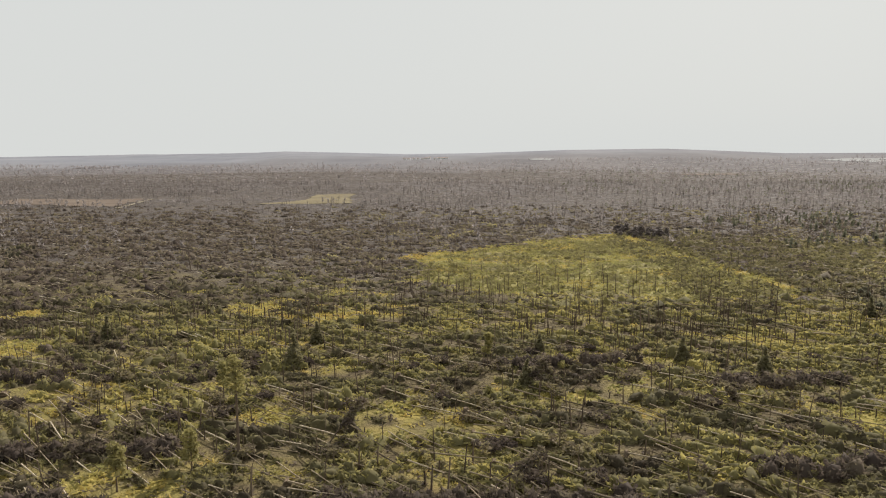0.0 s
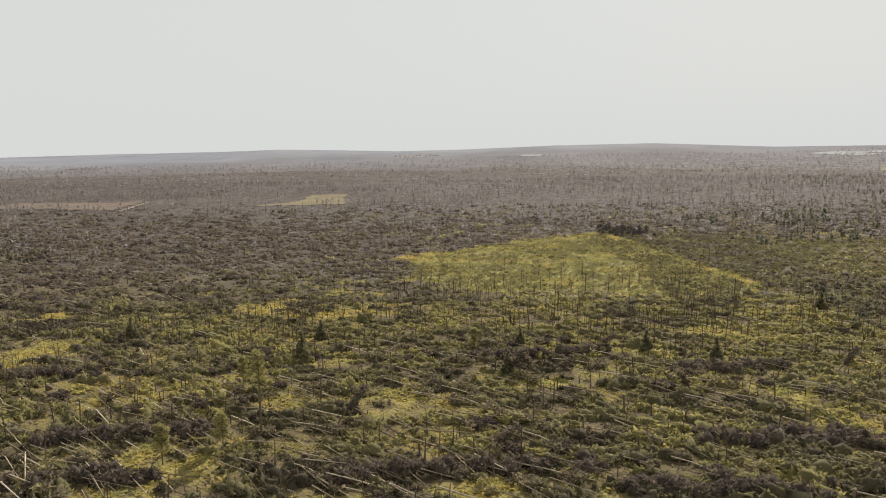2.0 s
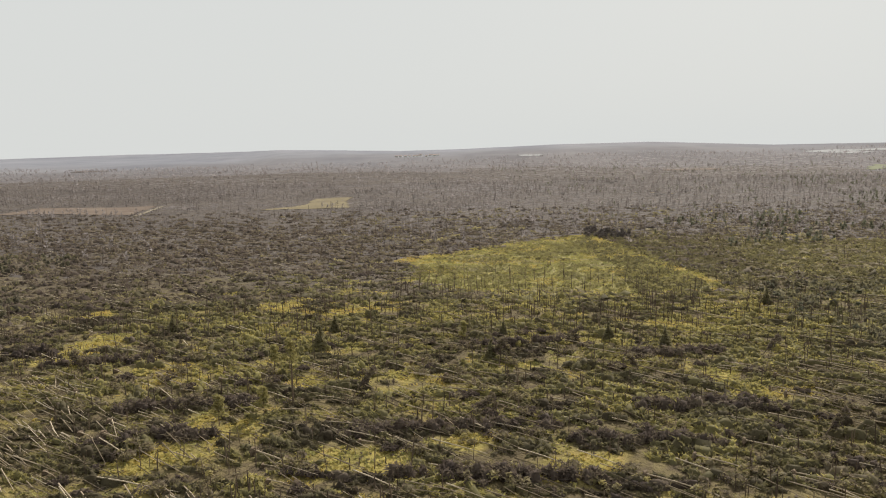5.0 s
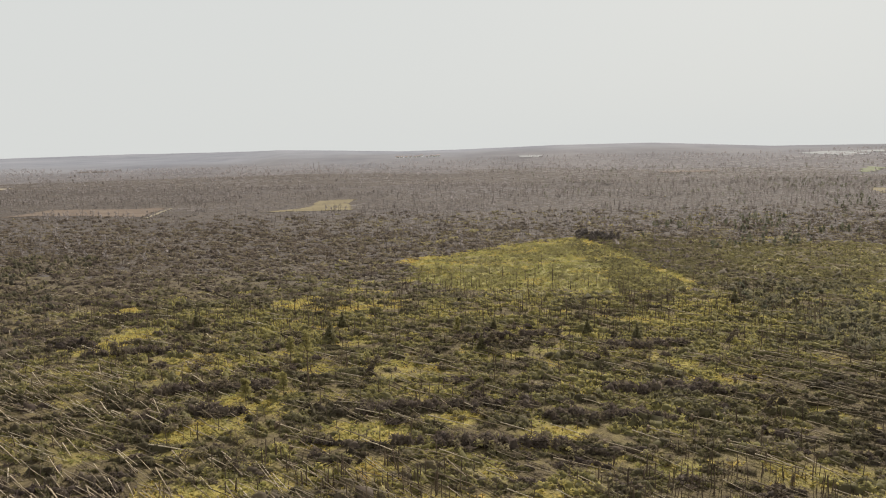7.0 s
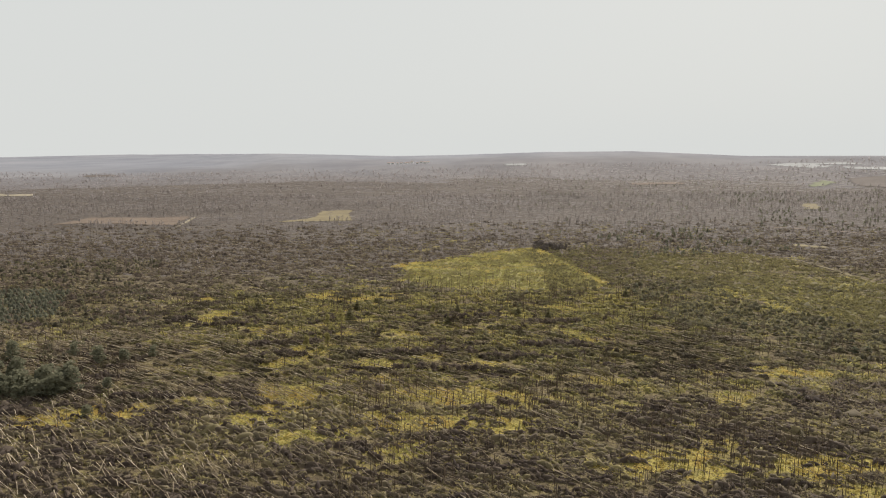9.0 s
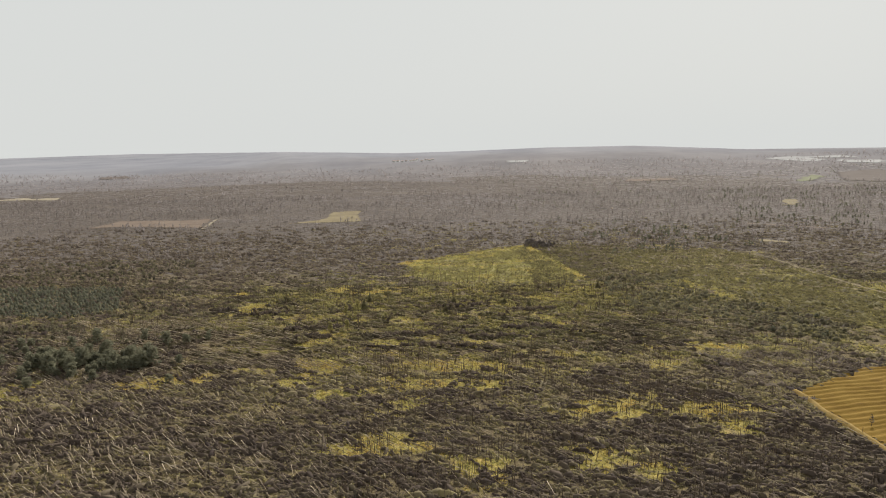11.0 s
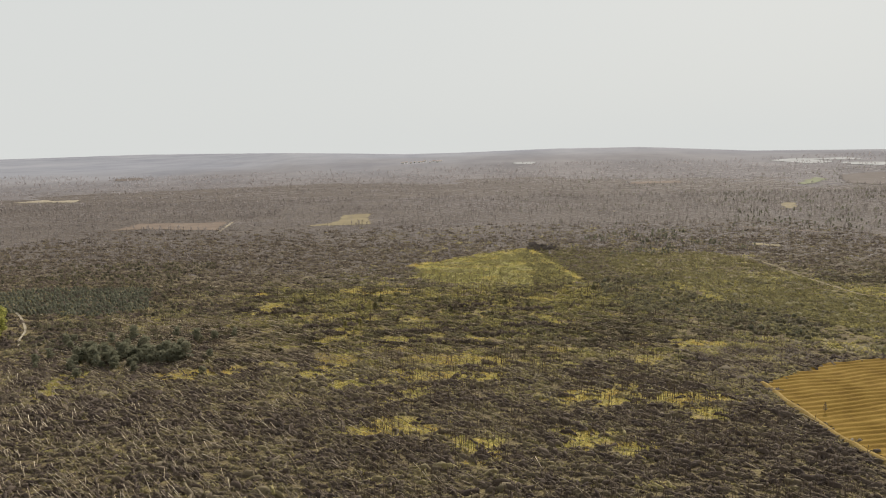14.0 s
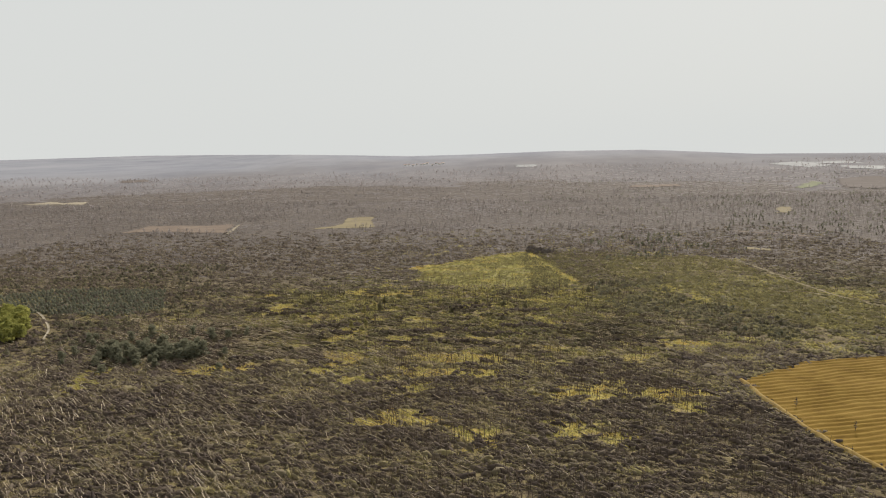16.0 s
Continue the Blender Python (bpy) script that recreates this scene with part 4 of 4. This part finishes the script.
def field_bank():
    """A low earth bank along the wood's edge of the stubble field."""
    line = [(48.6, -2.6), (49.4, -20.3), (52.3, -34)]
    k = np.linspace(0, 2, 70)
    px, py = np.interp(k, range(3), [p[0] for p in line]), np.interp(k, range(3), [p[1] for p in line])
    px, py = px + (fbm(px, py, 3, 151) - 0.5) * 0.8, py + (fbm(px, py, 3, 152) - 0.5) * 0.8
    tx, ty = np.gradient(px), np.gradient(py)
    q = np.hypot(tx, ty) + 1e-6
    vs = []
    for side, up in ((-1, -0.05), (-0.35, 0.32), (0.35, 0.34), (1, -0.05)):
        x, y = px - ty / q * 0.5 * side, py + tx / q * 0.5 * side
        vs.append(np.stack([x, y, ground_z(x, y) + 0.06 + up * (0.7 + 0.6 * fbm(x, y, 2, 153))], 1))
    v = np.stack(vs, 1).reshape(-1, 3)
    fs = [[4 * i + s, 4 * i + s + 1, 4 * i + s + 5, 4 * i + s + 4] for i in range(len(px) - 1) for s in range(3)]
    tagged(new("field_bank", mesh_np("field_bank", v, np.array(fs), BANK, None, True)), "low ochre earth bank edging the stubble field", "bank", kind="structure")


field_bank()

# ---------------------------------------------------------------- trees and trunks, each one a thing
def limb(name, points, radii, mat, parent, label="", sides=6, tone=0.4):
    """A bent tapered trunk or branch along points, as one mesh."""
    pts, vs, n = [Vector(p) for p in points], [], len(points)
    for k, p in enumerate(pts):
        ax = (pts[min(k + 1, n - 1)] - pts[max(k - 1, 0)]).normalized()
        u = ax.orthogonal().normalized()
        w = ax.cross(u)
        for s in range(sides):
            a = 2 * math.pi * s / sides
            vs.append(p + (u * math.cos(a) + w * math.sin(a)) * radii[k])
    fs = [[k * sides + s, k * sides + (s + 1) % sides, (k + 1) * sides + (s + 1) % sides, (k + 1) * sides + s] for k in range(n - 1) for s in range(sides)]
    me = mesh_np(name, np.array([list(v) for v in vs]), np.array(fs), mat, np.full(len(vs), tone), True)
    ob = new(name, me)
    ob.parent = parent
    return tagged(ob, label)


def foliage(name, clumps, mat, parent, count, size, label="", upright=0.2, tone=0.5, spread_tone=0.2, zlow=-0.6):
    """A crown of sprays: clumps are rows of x, y, z, radius, height."""
    c = np.array(clumps, float)
    v, f, t = leaves(c[:, :3], c[:, 3], c[:, 4], rng.uniform(0, 6, len(c)), np.clip(tone + rng.normal(0, spread_tone, len(c)), 0, 1), count, size, 1.0, upright, zlow)
    ob = new(name, mesh_np(name, v, f, mat, t))
    ob.parent = parent
    return tagged(ob, label)


def pine(h, crown_from, spread_r, mat=NEEDLE, tone=0.6, clumps=16, count=60, size=0.18, label="tall live pine with a tufted green crown", name="pine_tree"):
    thing = tagged(new(name), label, "tree")
    bend = rng.normal(0, 0.03, 2) * h
    limb("trunk", [(0, 0, -0.1), (bend[0] * 0.3, bend[1] * 0.3, h * 0.5), (bend[0], bend[1], h * 0.97)], (0.016 * h + 0.01, 0.011 * h + 0.008, 0.01), BARK, thing, sides=6, tone=0.5)
    rows = []
    for k in range(clumps):
        s = (k + 0.5) / clumps
        z = h * (crown_from + (1 - crown_from) * s)
        r = spread_r * (1 - 0.55 * s) * rng.uniform(0.3, 1.0)
        a = k * 2.4 + rng.uniform(-0.5, 0.5)
        x, y = bend[0] * s + r * math.cos(a), bend[1] * s + r * math.sin(a)
        rows.append((x, y, z, spread_r * rng.uniform(0.35, 0.6), spread_r * rng.uniform(0.3, 0.5)))
        if k % 3 == 0:
            limb("branch", [(bend[0] * s, bend[1] * s, z - 0.12 * h * 0.5), (x, y, z)], (0.02, 0.008), BARK, thing, sides=4, tone=0.4)
    foliage("crown", rows, mat, thing, count, size, tone=tone)
    return thing


def spruce(h, label="dark conical spruce standing among the debris", tone=0.8):
    thing = tagged(new("spruce_tree"), label, "tree")
    limb("trunk", [(0, 0, -0.1), (0, 0, h * 0.5), (0.02, 0, h)], (0.014 * h + 0.012, 0.01 * h, 0.006), BARK, thing, sides=6, tone=0.2)
    rows = []
    tiers = 9
    for k in range(tiers):
        s = k / (tiers - 1)
        r = 0.30 * h * (1 - s) + 0.03
        for m in range(max(1, int(7 * (1 - s)))):
            a = m * 2 * math.pi / max(1, int(7 * (1 - s))) + k * 0.7
            rows.append((r * 0.65 * math.cos(a), r * 0.65 * math.sin(a), h * (0.08 + 0.88 * s), r * 0.55 + 0.03, 0.10 * h))
    foliage("crown", rows, NEEDLE, thing, 36, 0.19, upright=-0.35, tone=tone, spread_tone=0.1)
    return thing


def snapped(h, label):
    thing = tagged(new("snapped_pine"), label, "snapped tree", "snapped pines in the windthrow")
    lean = rng.normal(0, 0.10, 2) * h
    r = 0.034 + 0.006 * h
    limb("trunk", [(0, 0, -0.15), (lean[0] * 0.4, lean[1] * 0.4, h * 0.5), (lean[0], lean[1], h)], (r, r * 0.85, r * 0.68), BARK, thing, sides=7, tone=float(rng.uniform(0.25, 0.65)))
    bm = bmesh.new()
    top = Vector((lean[0], lean[1], h - 0.01))
    for k in range(5):      # torn splinters
        a = k * 2 * math.pi / 5 + rng.uniform(-0.3, 0.3)
        c = top + Vector((math.cos(a), math.sin(a), 0)) * r * 0.42
        tri = [bm.verts.new(c + Vector((math.cos(a + q), math.sin(a + q), 0)) * r * 0.26) for q in (0, 2.1, 4.2)]
        peak = bm.verts.new(c + Vector((rng.uniform(-0.02, 0.02), rng.uniform(-0.02, 0.02), rng.uniform(0.05, 0.28))))
        for q in range(3):
            bm.faces.new((tri[q], tri[(q + 1) % 3], peak))
        bm.faces.new(tri[::-1])
    sp = part("splintered_top", bm, SPLINTER, thing, "pale torn wood")
    sp.data.attributes.new("tone", "FLOAT", "POINT").data.foreach_set("value", np.full(len(sp.data.vertices), 0.5, np.float32))
    for k in range(3):
        z, a, ln = h * rng.uniform(0.45, 0.95), rng.uniform(0, 6.28), rng.uniform(0.15, 0.5)
        s = z / h
        p = Vector((lean[0] * s, lean[1] * s, z))
        limb("branch", [p, p + Vector((math.cos(a) * ln, math.sin(a) * ln, rng.uniform(-0.12, 0.15)))], (0.014, 0.005), BARK, thing, sides=4, tone=0.3)
    return thing


def fallen(ln, label, rooted, green):
    """A thrown pine lying along +x, crown at the far end; the root plate stands up at the near end where it was torn out."""
    thing = tagged(new("fallen_pine"), label, "fallen tree", "fallen pines in the windthrow")
    z0 = 0.30 if rooted else rng.uniform(0.3, 0.6)
    limb("trunk", [(0, 0, z0), (ln * 0.35, rng.normal(0, 0.04), z0 * 0.8 + 0.08), (ln * 0.7, 0, 0.26), (ln, rng.normal(0, 0.08), 0.14)], (0.036, 0.034, 0.028, 0.012), LOGWOOD, thing, sides=7, tone=float(rng.uniform(0.4, 0.75)))
    if rooted:
        bm = bmesh.new()
        bmesh.ops.create_icosphere(bm, subdivisions=2, radius=1.0)
        for v in bm.verts:
            v.co = Vector((v.co.x * 0.10 - 0.05, v.co.y * 0.26, v.co.z * 0.25 + 0.2)) + Vector(rng.normal(0, 0.035, 3))
        rp = part("root_plate", bm, BARK, thing, "upturned earthy root plate")
        rp.data.attributes.new("tone", "FLOAT", "POINT").data.foreach_set("value", np.full(len(rp.data.vertices), 0.6, np.float32))
    for k in range(4):
        s = rng.uniform(0.35, 0.9)
        a = rng.uniform(-1.0, 1.0)
        p = Vector((ln * s, 0, 0.28))
        limb("branch", [p, p + Vector((0.35, 0.45 * a, 0.25 + 0.25 * rng.uniform()))], (0.018, 0.006), LOGWOOD, thing, sides=4, tone=0.3)
    rows = [(ln * rng.uniform(0.58, 1.02), rng.normal(0, 0.26), 0.06 + rng.uniform(0, 0.22), rng.uniform(0.22, 0.4), rng.uniform(0.2, 0.42)) for k in range(9)]
    foliage("crown", rows, BRUSH, thing, 36, 0.17, tone=green, spread_tone=0.12, zlow=0.0)
    return thing


def place(protos, spots, yaw=None, scale=(0.85, 1.15), lift=0.0):
    """Copies of the prototypes, one after the other, at the spots; the prototypes themselves take the first spots."""
    for k, (x, y) in enumerate(spots):
        s = rng.uniform(*scale)
        m = pose(x, y, float(ground_z(x, y)) + lift, 0, 0, math.degrees(rng.uniform(0, 6.28) if yaw is None else yaw + rng.normal(0, 0.16))) @ Matrix.Scale(s, 4)
        if k < len(protos):
            protos[k].matrix_basis = m
        else:
            copy_thing(protos[k % len(protos)], m)


def spots_in(poly, n, seed, gap=0.0):
    r = np.random.default_rng(seed)
    xs, ys = [p[0] for p in poly], [p[1] for p in poly]
    out = []
    while len(out) < n:
        x, y = r.uniform(min(xs), max(xs)), r.uniform(min(ys), max(ys))
        if inside(np.array([x]), np.array([y]), poly)[0] and all((x - a) ** 2 + (y - b) ** 2 > gap * gap for a, b in out):
            out.append((float(x), float(y)))
    return out


# tall and young pines left alive near the start of the way
for x, y, h, cf, sr, text in ((-10.1, 31.7, 5.2, 0.68, 0.55, "tall slender live pine above the fallen trunks"),
                              (-11.9, 30.3, 2.1, 0.30, 0.42, "young bushy pine standing in the debris"),
                              (-14.5, 28.3, 2.2, 0.35, 0.50, "young bent pine beside a mossy gap"),
                              (-13.2, 39.0, 2.6, 0.45, 0.40, "slim young pine spared by the storm"),
                              (3.0, 45.0, 2.8, 0.50, 0.36, "slim young pine spared by the storm")):
    t = pine(h, cf, sr, LEAF, 0.95, 16, 40, 0.16, text)
    t.matrix_basis = pose(x, y, float(ground_z(x, y)))
SPRUCES = [(-10.5, 46.0, 2.3), (-10.0, 52.1, 1.6), (-27.1, 53.3, 1.7), (17.2, 47.2, 1.7), (21.6, 44.1, 1.9), (39, 60.7, 1.8), (5.4, 42.2, 1.8), (7.2, 49.5, 1.4)]
for x, y, h in SPRUCES:
    t = spruce(h)
    t.matrix_basis = pose(x, y, float(ground_z(x, y)), 0, 0, 57 * x)

# dark grove, the shelter belt, the clump behind the meadow and the young broadleaves
GROVE = [(-56, 10.6), (-49.2, 9.6), (-42.9, 10.8), (-36.5, 13), (-40.7, 17.5), (-57, 17.5)]
BACK_CLUMP = [(32.2, 131), (41, 122.7), (40.2, 116), (31.4, 119)]
GLADE = [(-97, 45.5), (-89, 45), (-77, 26), (-81, 23)]
grove = [pine(rng.uniform(1.4, 2.5), 0.2, 0.75, YOUNG, tone=0.9, clumps=14, count=44, size=0.22, label="dark round-crowned pine in a surviving grove") for k in range(5)]
place(grove, spots_in(GROVE, 54, 5, 0.8) + spots_in([(-64, 4), (-30, 6), (-30, 26), (-64, 28)], 26, 15, 2.0), scale=(0.7, 1.2))
belt = [pine(rng.uniform(0.8, 1.5), 0.08, 0.58, YOUNG, tone=0.8, clumps=10, count=34, size=0.26, label="dark pine in a ragged belt of survivors") for k in range(4)]
place(belt, spots_in(BELT, 40, 6, 1.2), scale=(0.5, 0.95))
back = [pine(rng.uniform(0.8, 1.4), 0.10, 0.5, HAZEBARK, 0.1, 9, 20, 0.28, "bare dark tree in a clump behind the meadow", "bare_tree") for k in range(3)]
place(back, spots_in(BACK_CLUMP, 34, 7, 0.9))
glade = [pine(rng.uniform(2.4, 3.3), 0.2, 1.1, FRESH, 0.62, 14, 56, 0.30, "fresh light-green broadleaf tree by the sand track", "broadleaf_tree") for k in range(3)]
place(glade, spots_in(GLADE, 34, 8, 1.2))


lone = pine(1.5, 0.35, 0.22, BRUSH, 0.3, 9, 8, 0.14, "thin bare sapling standing in the stubble field", "bare_tree")
place([lone], [(51.6, -13.4), (54.8, -21.5)], scale=(0.9, 1.1))


def plantation():
    out = []
    ca, sa = math.cos(0.05), math.sin(0.05)
    u, v = np.meshgrid(np.arange(-30, 32, 1.0), np.arange(-16, 18, 1.5))
    x, y = (-86 + ca * u - sa * v).ravel(), (57 + sa * u + ca * v).ravel()
    x, y = x + rng.normal(0, 0.15, len(x)), y + rng.normal(0, 0.12, len(y))
    ok = inside(x, y, PLANTATION)
    x, y = x[ok], y[ok]
    c = np.stack([x, y, ground_z(x, y)], 1)
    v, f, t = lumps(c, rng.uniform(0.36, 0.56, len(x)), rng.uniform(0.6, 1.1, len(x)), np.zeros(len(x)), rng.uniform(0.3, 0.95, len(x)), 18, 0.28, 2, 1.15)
    tagged(new("young_plantation", mesh_np("young_plantation", v, f, YOUNG, t, True)), "rows of young blue-green conifers", "plantation", kind="stuff")


plantation()


def track(name, line, half, mat, label):
    """A narrow rutted track along a bent line, its edges uneven."""
    k = np.linspace(0, len(line) - 1, 46)
    px = np.interp(k, range(len(line)), [p[0] for p in line])
    py = np.interp(k, range(len(line)), [p[1] for p in line])
    for _ in range(6):
        px[1:-1], py[1:-1] = (px[:-2] + 2 * px[1:-1] + px[2:]) / 4, (py[:-2] + 2 * py[1:-1] + py[2:]) / 4
    tx, ty = np.gradient(px), np.gradient(py)
    q = np.hypot(tx, ty)
    vs = []
    for side in (-1, -0.4, 0.4, 1):
        w = half * side * (1 + 0.7 * (fbm(px, py + 40 * side, 2.0, 141) - 0.5) * (abs(side) == 1))
        x, y = px - ty / q * w, py + tx / q * w
        vs.append(np.stack([x, y, ground_z(x, y) + 0.10 - 0.03 * (abs(side) < 1)], 1))
    v = np.stack(vs, 1).reshape(-1, 3)
    fs = [[4 * i + s, 4 * i + s + 1, 4 * i + s + 5, 4 * i + s + 4] for i in range(len(px) - 1) for s in range(3)]
    tagged(new(name, mesh_np(name, v, np.array(fs), mat, None, True)), label, "track", kind="structure")


track("sand_track", SAND_TRACK, 0.22, SAND, "pale sandy forest track")
track("grass_track", [(92, 104), (93.4, 89), (92.4, 73), (94.2, 61), (95.2, 50), (98.6, 42), (104, 30)], 0.34, HAY, "pale worn track along the edge of the green slope")
edge = sheet("sand_road", [(-92.6, 214.5), (-90.9, 214.5), (-85.6, 180), (-88, 180)], SAND, "pale sandy road along the heath clearing", "track", 0.2, 0.6, 0.2)

def leaning(h, tilt, label):
    """A half-thrown pine caught by its neighbours, its crown still on; it leans along +x."""
    thing = tagged(new("leaning_pine"), label, "leaning tree", "leaning pines in the windthrow")
    dx, dz = math.sin(tilt), math.cos(tilt)
    limb("trunk", [(0, 0, -0.1), (dx * h * 0.5, 0, dz * h * 0.5), (dx * h, 0.05, dz * h)], (0.045, 0.036, 0.012), BARK, thing, sides=7, tone=0.4)
    rows = []
    for k in range(13):
        s = 0.45 + 0.55 * k / 12
        rows.append((dx * h * s + rng.normal(0, 0.10), rng.normal(0, 0.16), dz * h * s - 0.12 + rng.normal(0, 0.08), rng.uniform(0.16, 0.30), rng.uniform(0.16, 0.30)))
        if k % 4 == 0:
            limb("branch", [(dx * h * s, 0, dz * h * s), (dx * h * s + 0.1, rng.normal(0, 0.3), dz * h * s - 0.25)], (0.016, 0.006), BARK, thing, sides=4, tone=0.3)
    foliage("crown", rows, BRUSH, thing, 40, 0.17, tone=0.36, spread_tone=0.10)
    return thing


leaners = [leaning(2.8, 0.75, "half-thrown pine leaning with a dark drooping crown"), leaning(2.2, -0.6, "broken pine hanging over with a browned crown"), leaning(3.0, 1.05, "pine bent low across the debris")]
place(leaners, [(4.9, 42.0), (7.6, 42.6), (7.9, 41.4), (25.0, 24.3), (-24.5, 44.0), (12.5, 47.5), (-6.0, 33.5), (17.5, 38.0), (-19.0, 31.0), (29.0, 41.0), (-29.0, 40.0), (2.0, 28.5)], 0.3)

# snapped and thrown pines, the nearest ones each a thing of their own
kinds = [snapped(h, text) for h, text in ((2.4, "tall snapped pine trunk with a torn pale top"), (1.9, "snapped pine trunk with short dead branches"),
         (1.5, "broken grey pine stem standing upright"), (1.1, "low snapped pine stump with splinters"), (2.7, "tall bare pine pole with a broken tip"), (0.8, "short broken pine stump among brush"))]
place(kinds, spots_in(NEAR_LAND, 296, 9, 0.5), scale=(0.5, 0.9))
kinds = [fallen(3.9, "uprooted pine lying with its root plate up", True, 0.45), fallen(4.4, "thrown pine with pale bark and olive crown", False, 0.6),
         fallen(3.3, "fallen pine with a browned crown", False, 0.25), fallen(4.8, "long fallen pine resting on brush", False, 0.5), fallen(3.0, "uprooted small pine with a dead crown", True, 0.2)]
place(kinds, spots_in(NEAR_LAND, 170, 10, 0.9), -0.66)

# ---------------------------------------------------------------- far village
def house(w, d, h, label):
    thing = tagged(new("house"), label, "house", "village houses")
    bm = bmesh.new()
    bmesh.ops.create_cube(bm, size=1.0, matrix=Matrix.Translation((0, 0, h / 2 - 0.2)) @ Matrix.Diagonal((w, d, h + 0.4, 1)))
    part("wall", bm, WALLPAINT, thing)
    bm = bmesh.new()
    o, r = 0.2, 0.32 * d
    vs = [bm.verts.new(p) for p in ((-w / 2 - o, -d / 2 - o, h - 0.05), (w / 2 + o, -d / 2 - o, h - 0.05), (w / 2 + o, d / 2 + o, h - 0.05), (-w / 2 - o, d / 2 + o, h - 0.05), (-w / 2 - o, 0, h + r), (w / 2 + o, 0, h + r))]
    for f in ((0, 1, 5, 4), (2, 3, 4, 5), (0, 4, 3), (1, 2, 5), (3, 2, 1, 0)):
        bm.faces.new([vs[k] for k in f])
    part("roof", bm, TILE, thing)
    for k in range(3):
        bm = bmesh.new()
        bmesh.ops.create_cube(bm, size=1.0, matrix=Matrix.Translation((-w / 3 + k * w / 3, -d / 2 - 0.01, h * 0.55)) @ Matrix.Diagonal((0.12 * w, 0.06, 0.3 * h, 1)))
        part("window", bm, PANE, thing)
    return thing


for k in range(11):
    x = -52 + 5.6 * k + rng.uniform(-2, 2)
    y = 920 + rng.uniform(-40, 40)
    t = house(rng.uniform(3, 5), rng.uniform(1.8, 2.4), rng.uniform(1.8, 2.6), "small white village house with a weathered tiled roof")
    t.matrix_basis = pose(x, y, float(ground_z(x, y)), 0, 0, rng.uniform(-40, 40))


def log_pile(n, label):
    """Cut trunks stacked side by side, each one a part."""
    thing = tagged(new("log_pile"), label, "log pile", "log piles in the far woods")
    for k in range(n):
        row, col = divmod(k, 4)
        y, z = col * 0.34 + 0.17 * row, 0.16 + row * 0.28
        limb("log", [(-1.6 + rng.uniform(-0.2, 0.2), y, z), (1.6 + rng.uniform(-0.2, 0.2), y, z)], (0.17, 0.15), LOGWOOD, thing, sides=7, tone=float(rng.uniform(0.5, 0.9)))
    return thing


piles = [log_pile(8, "stack of pale cut logs in a far clearing"), log_pile(7, "small stack of pale logs by the bare woods")]
place(piles, [(81.3, 236.0), (87.0, 230.5), (93.5, 227.0), (76.0, 240.5), (60.5, 190.0)], scale=(0.45, 0.7), lift=0.02)
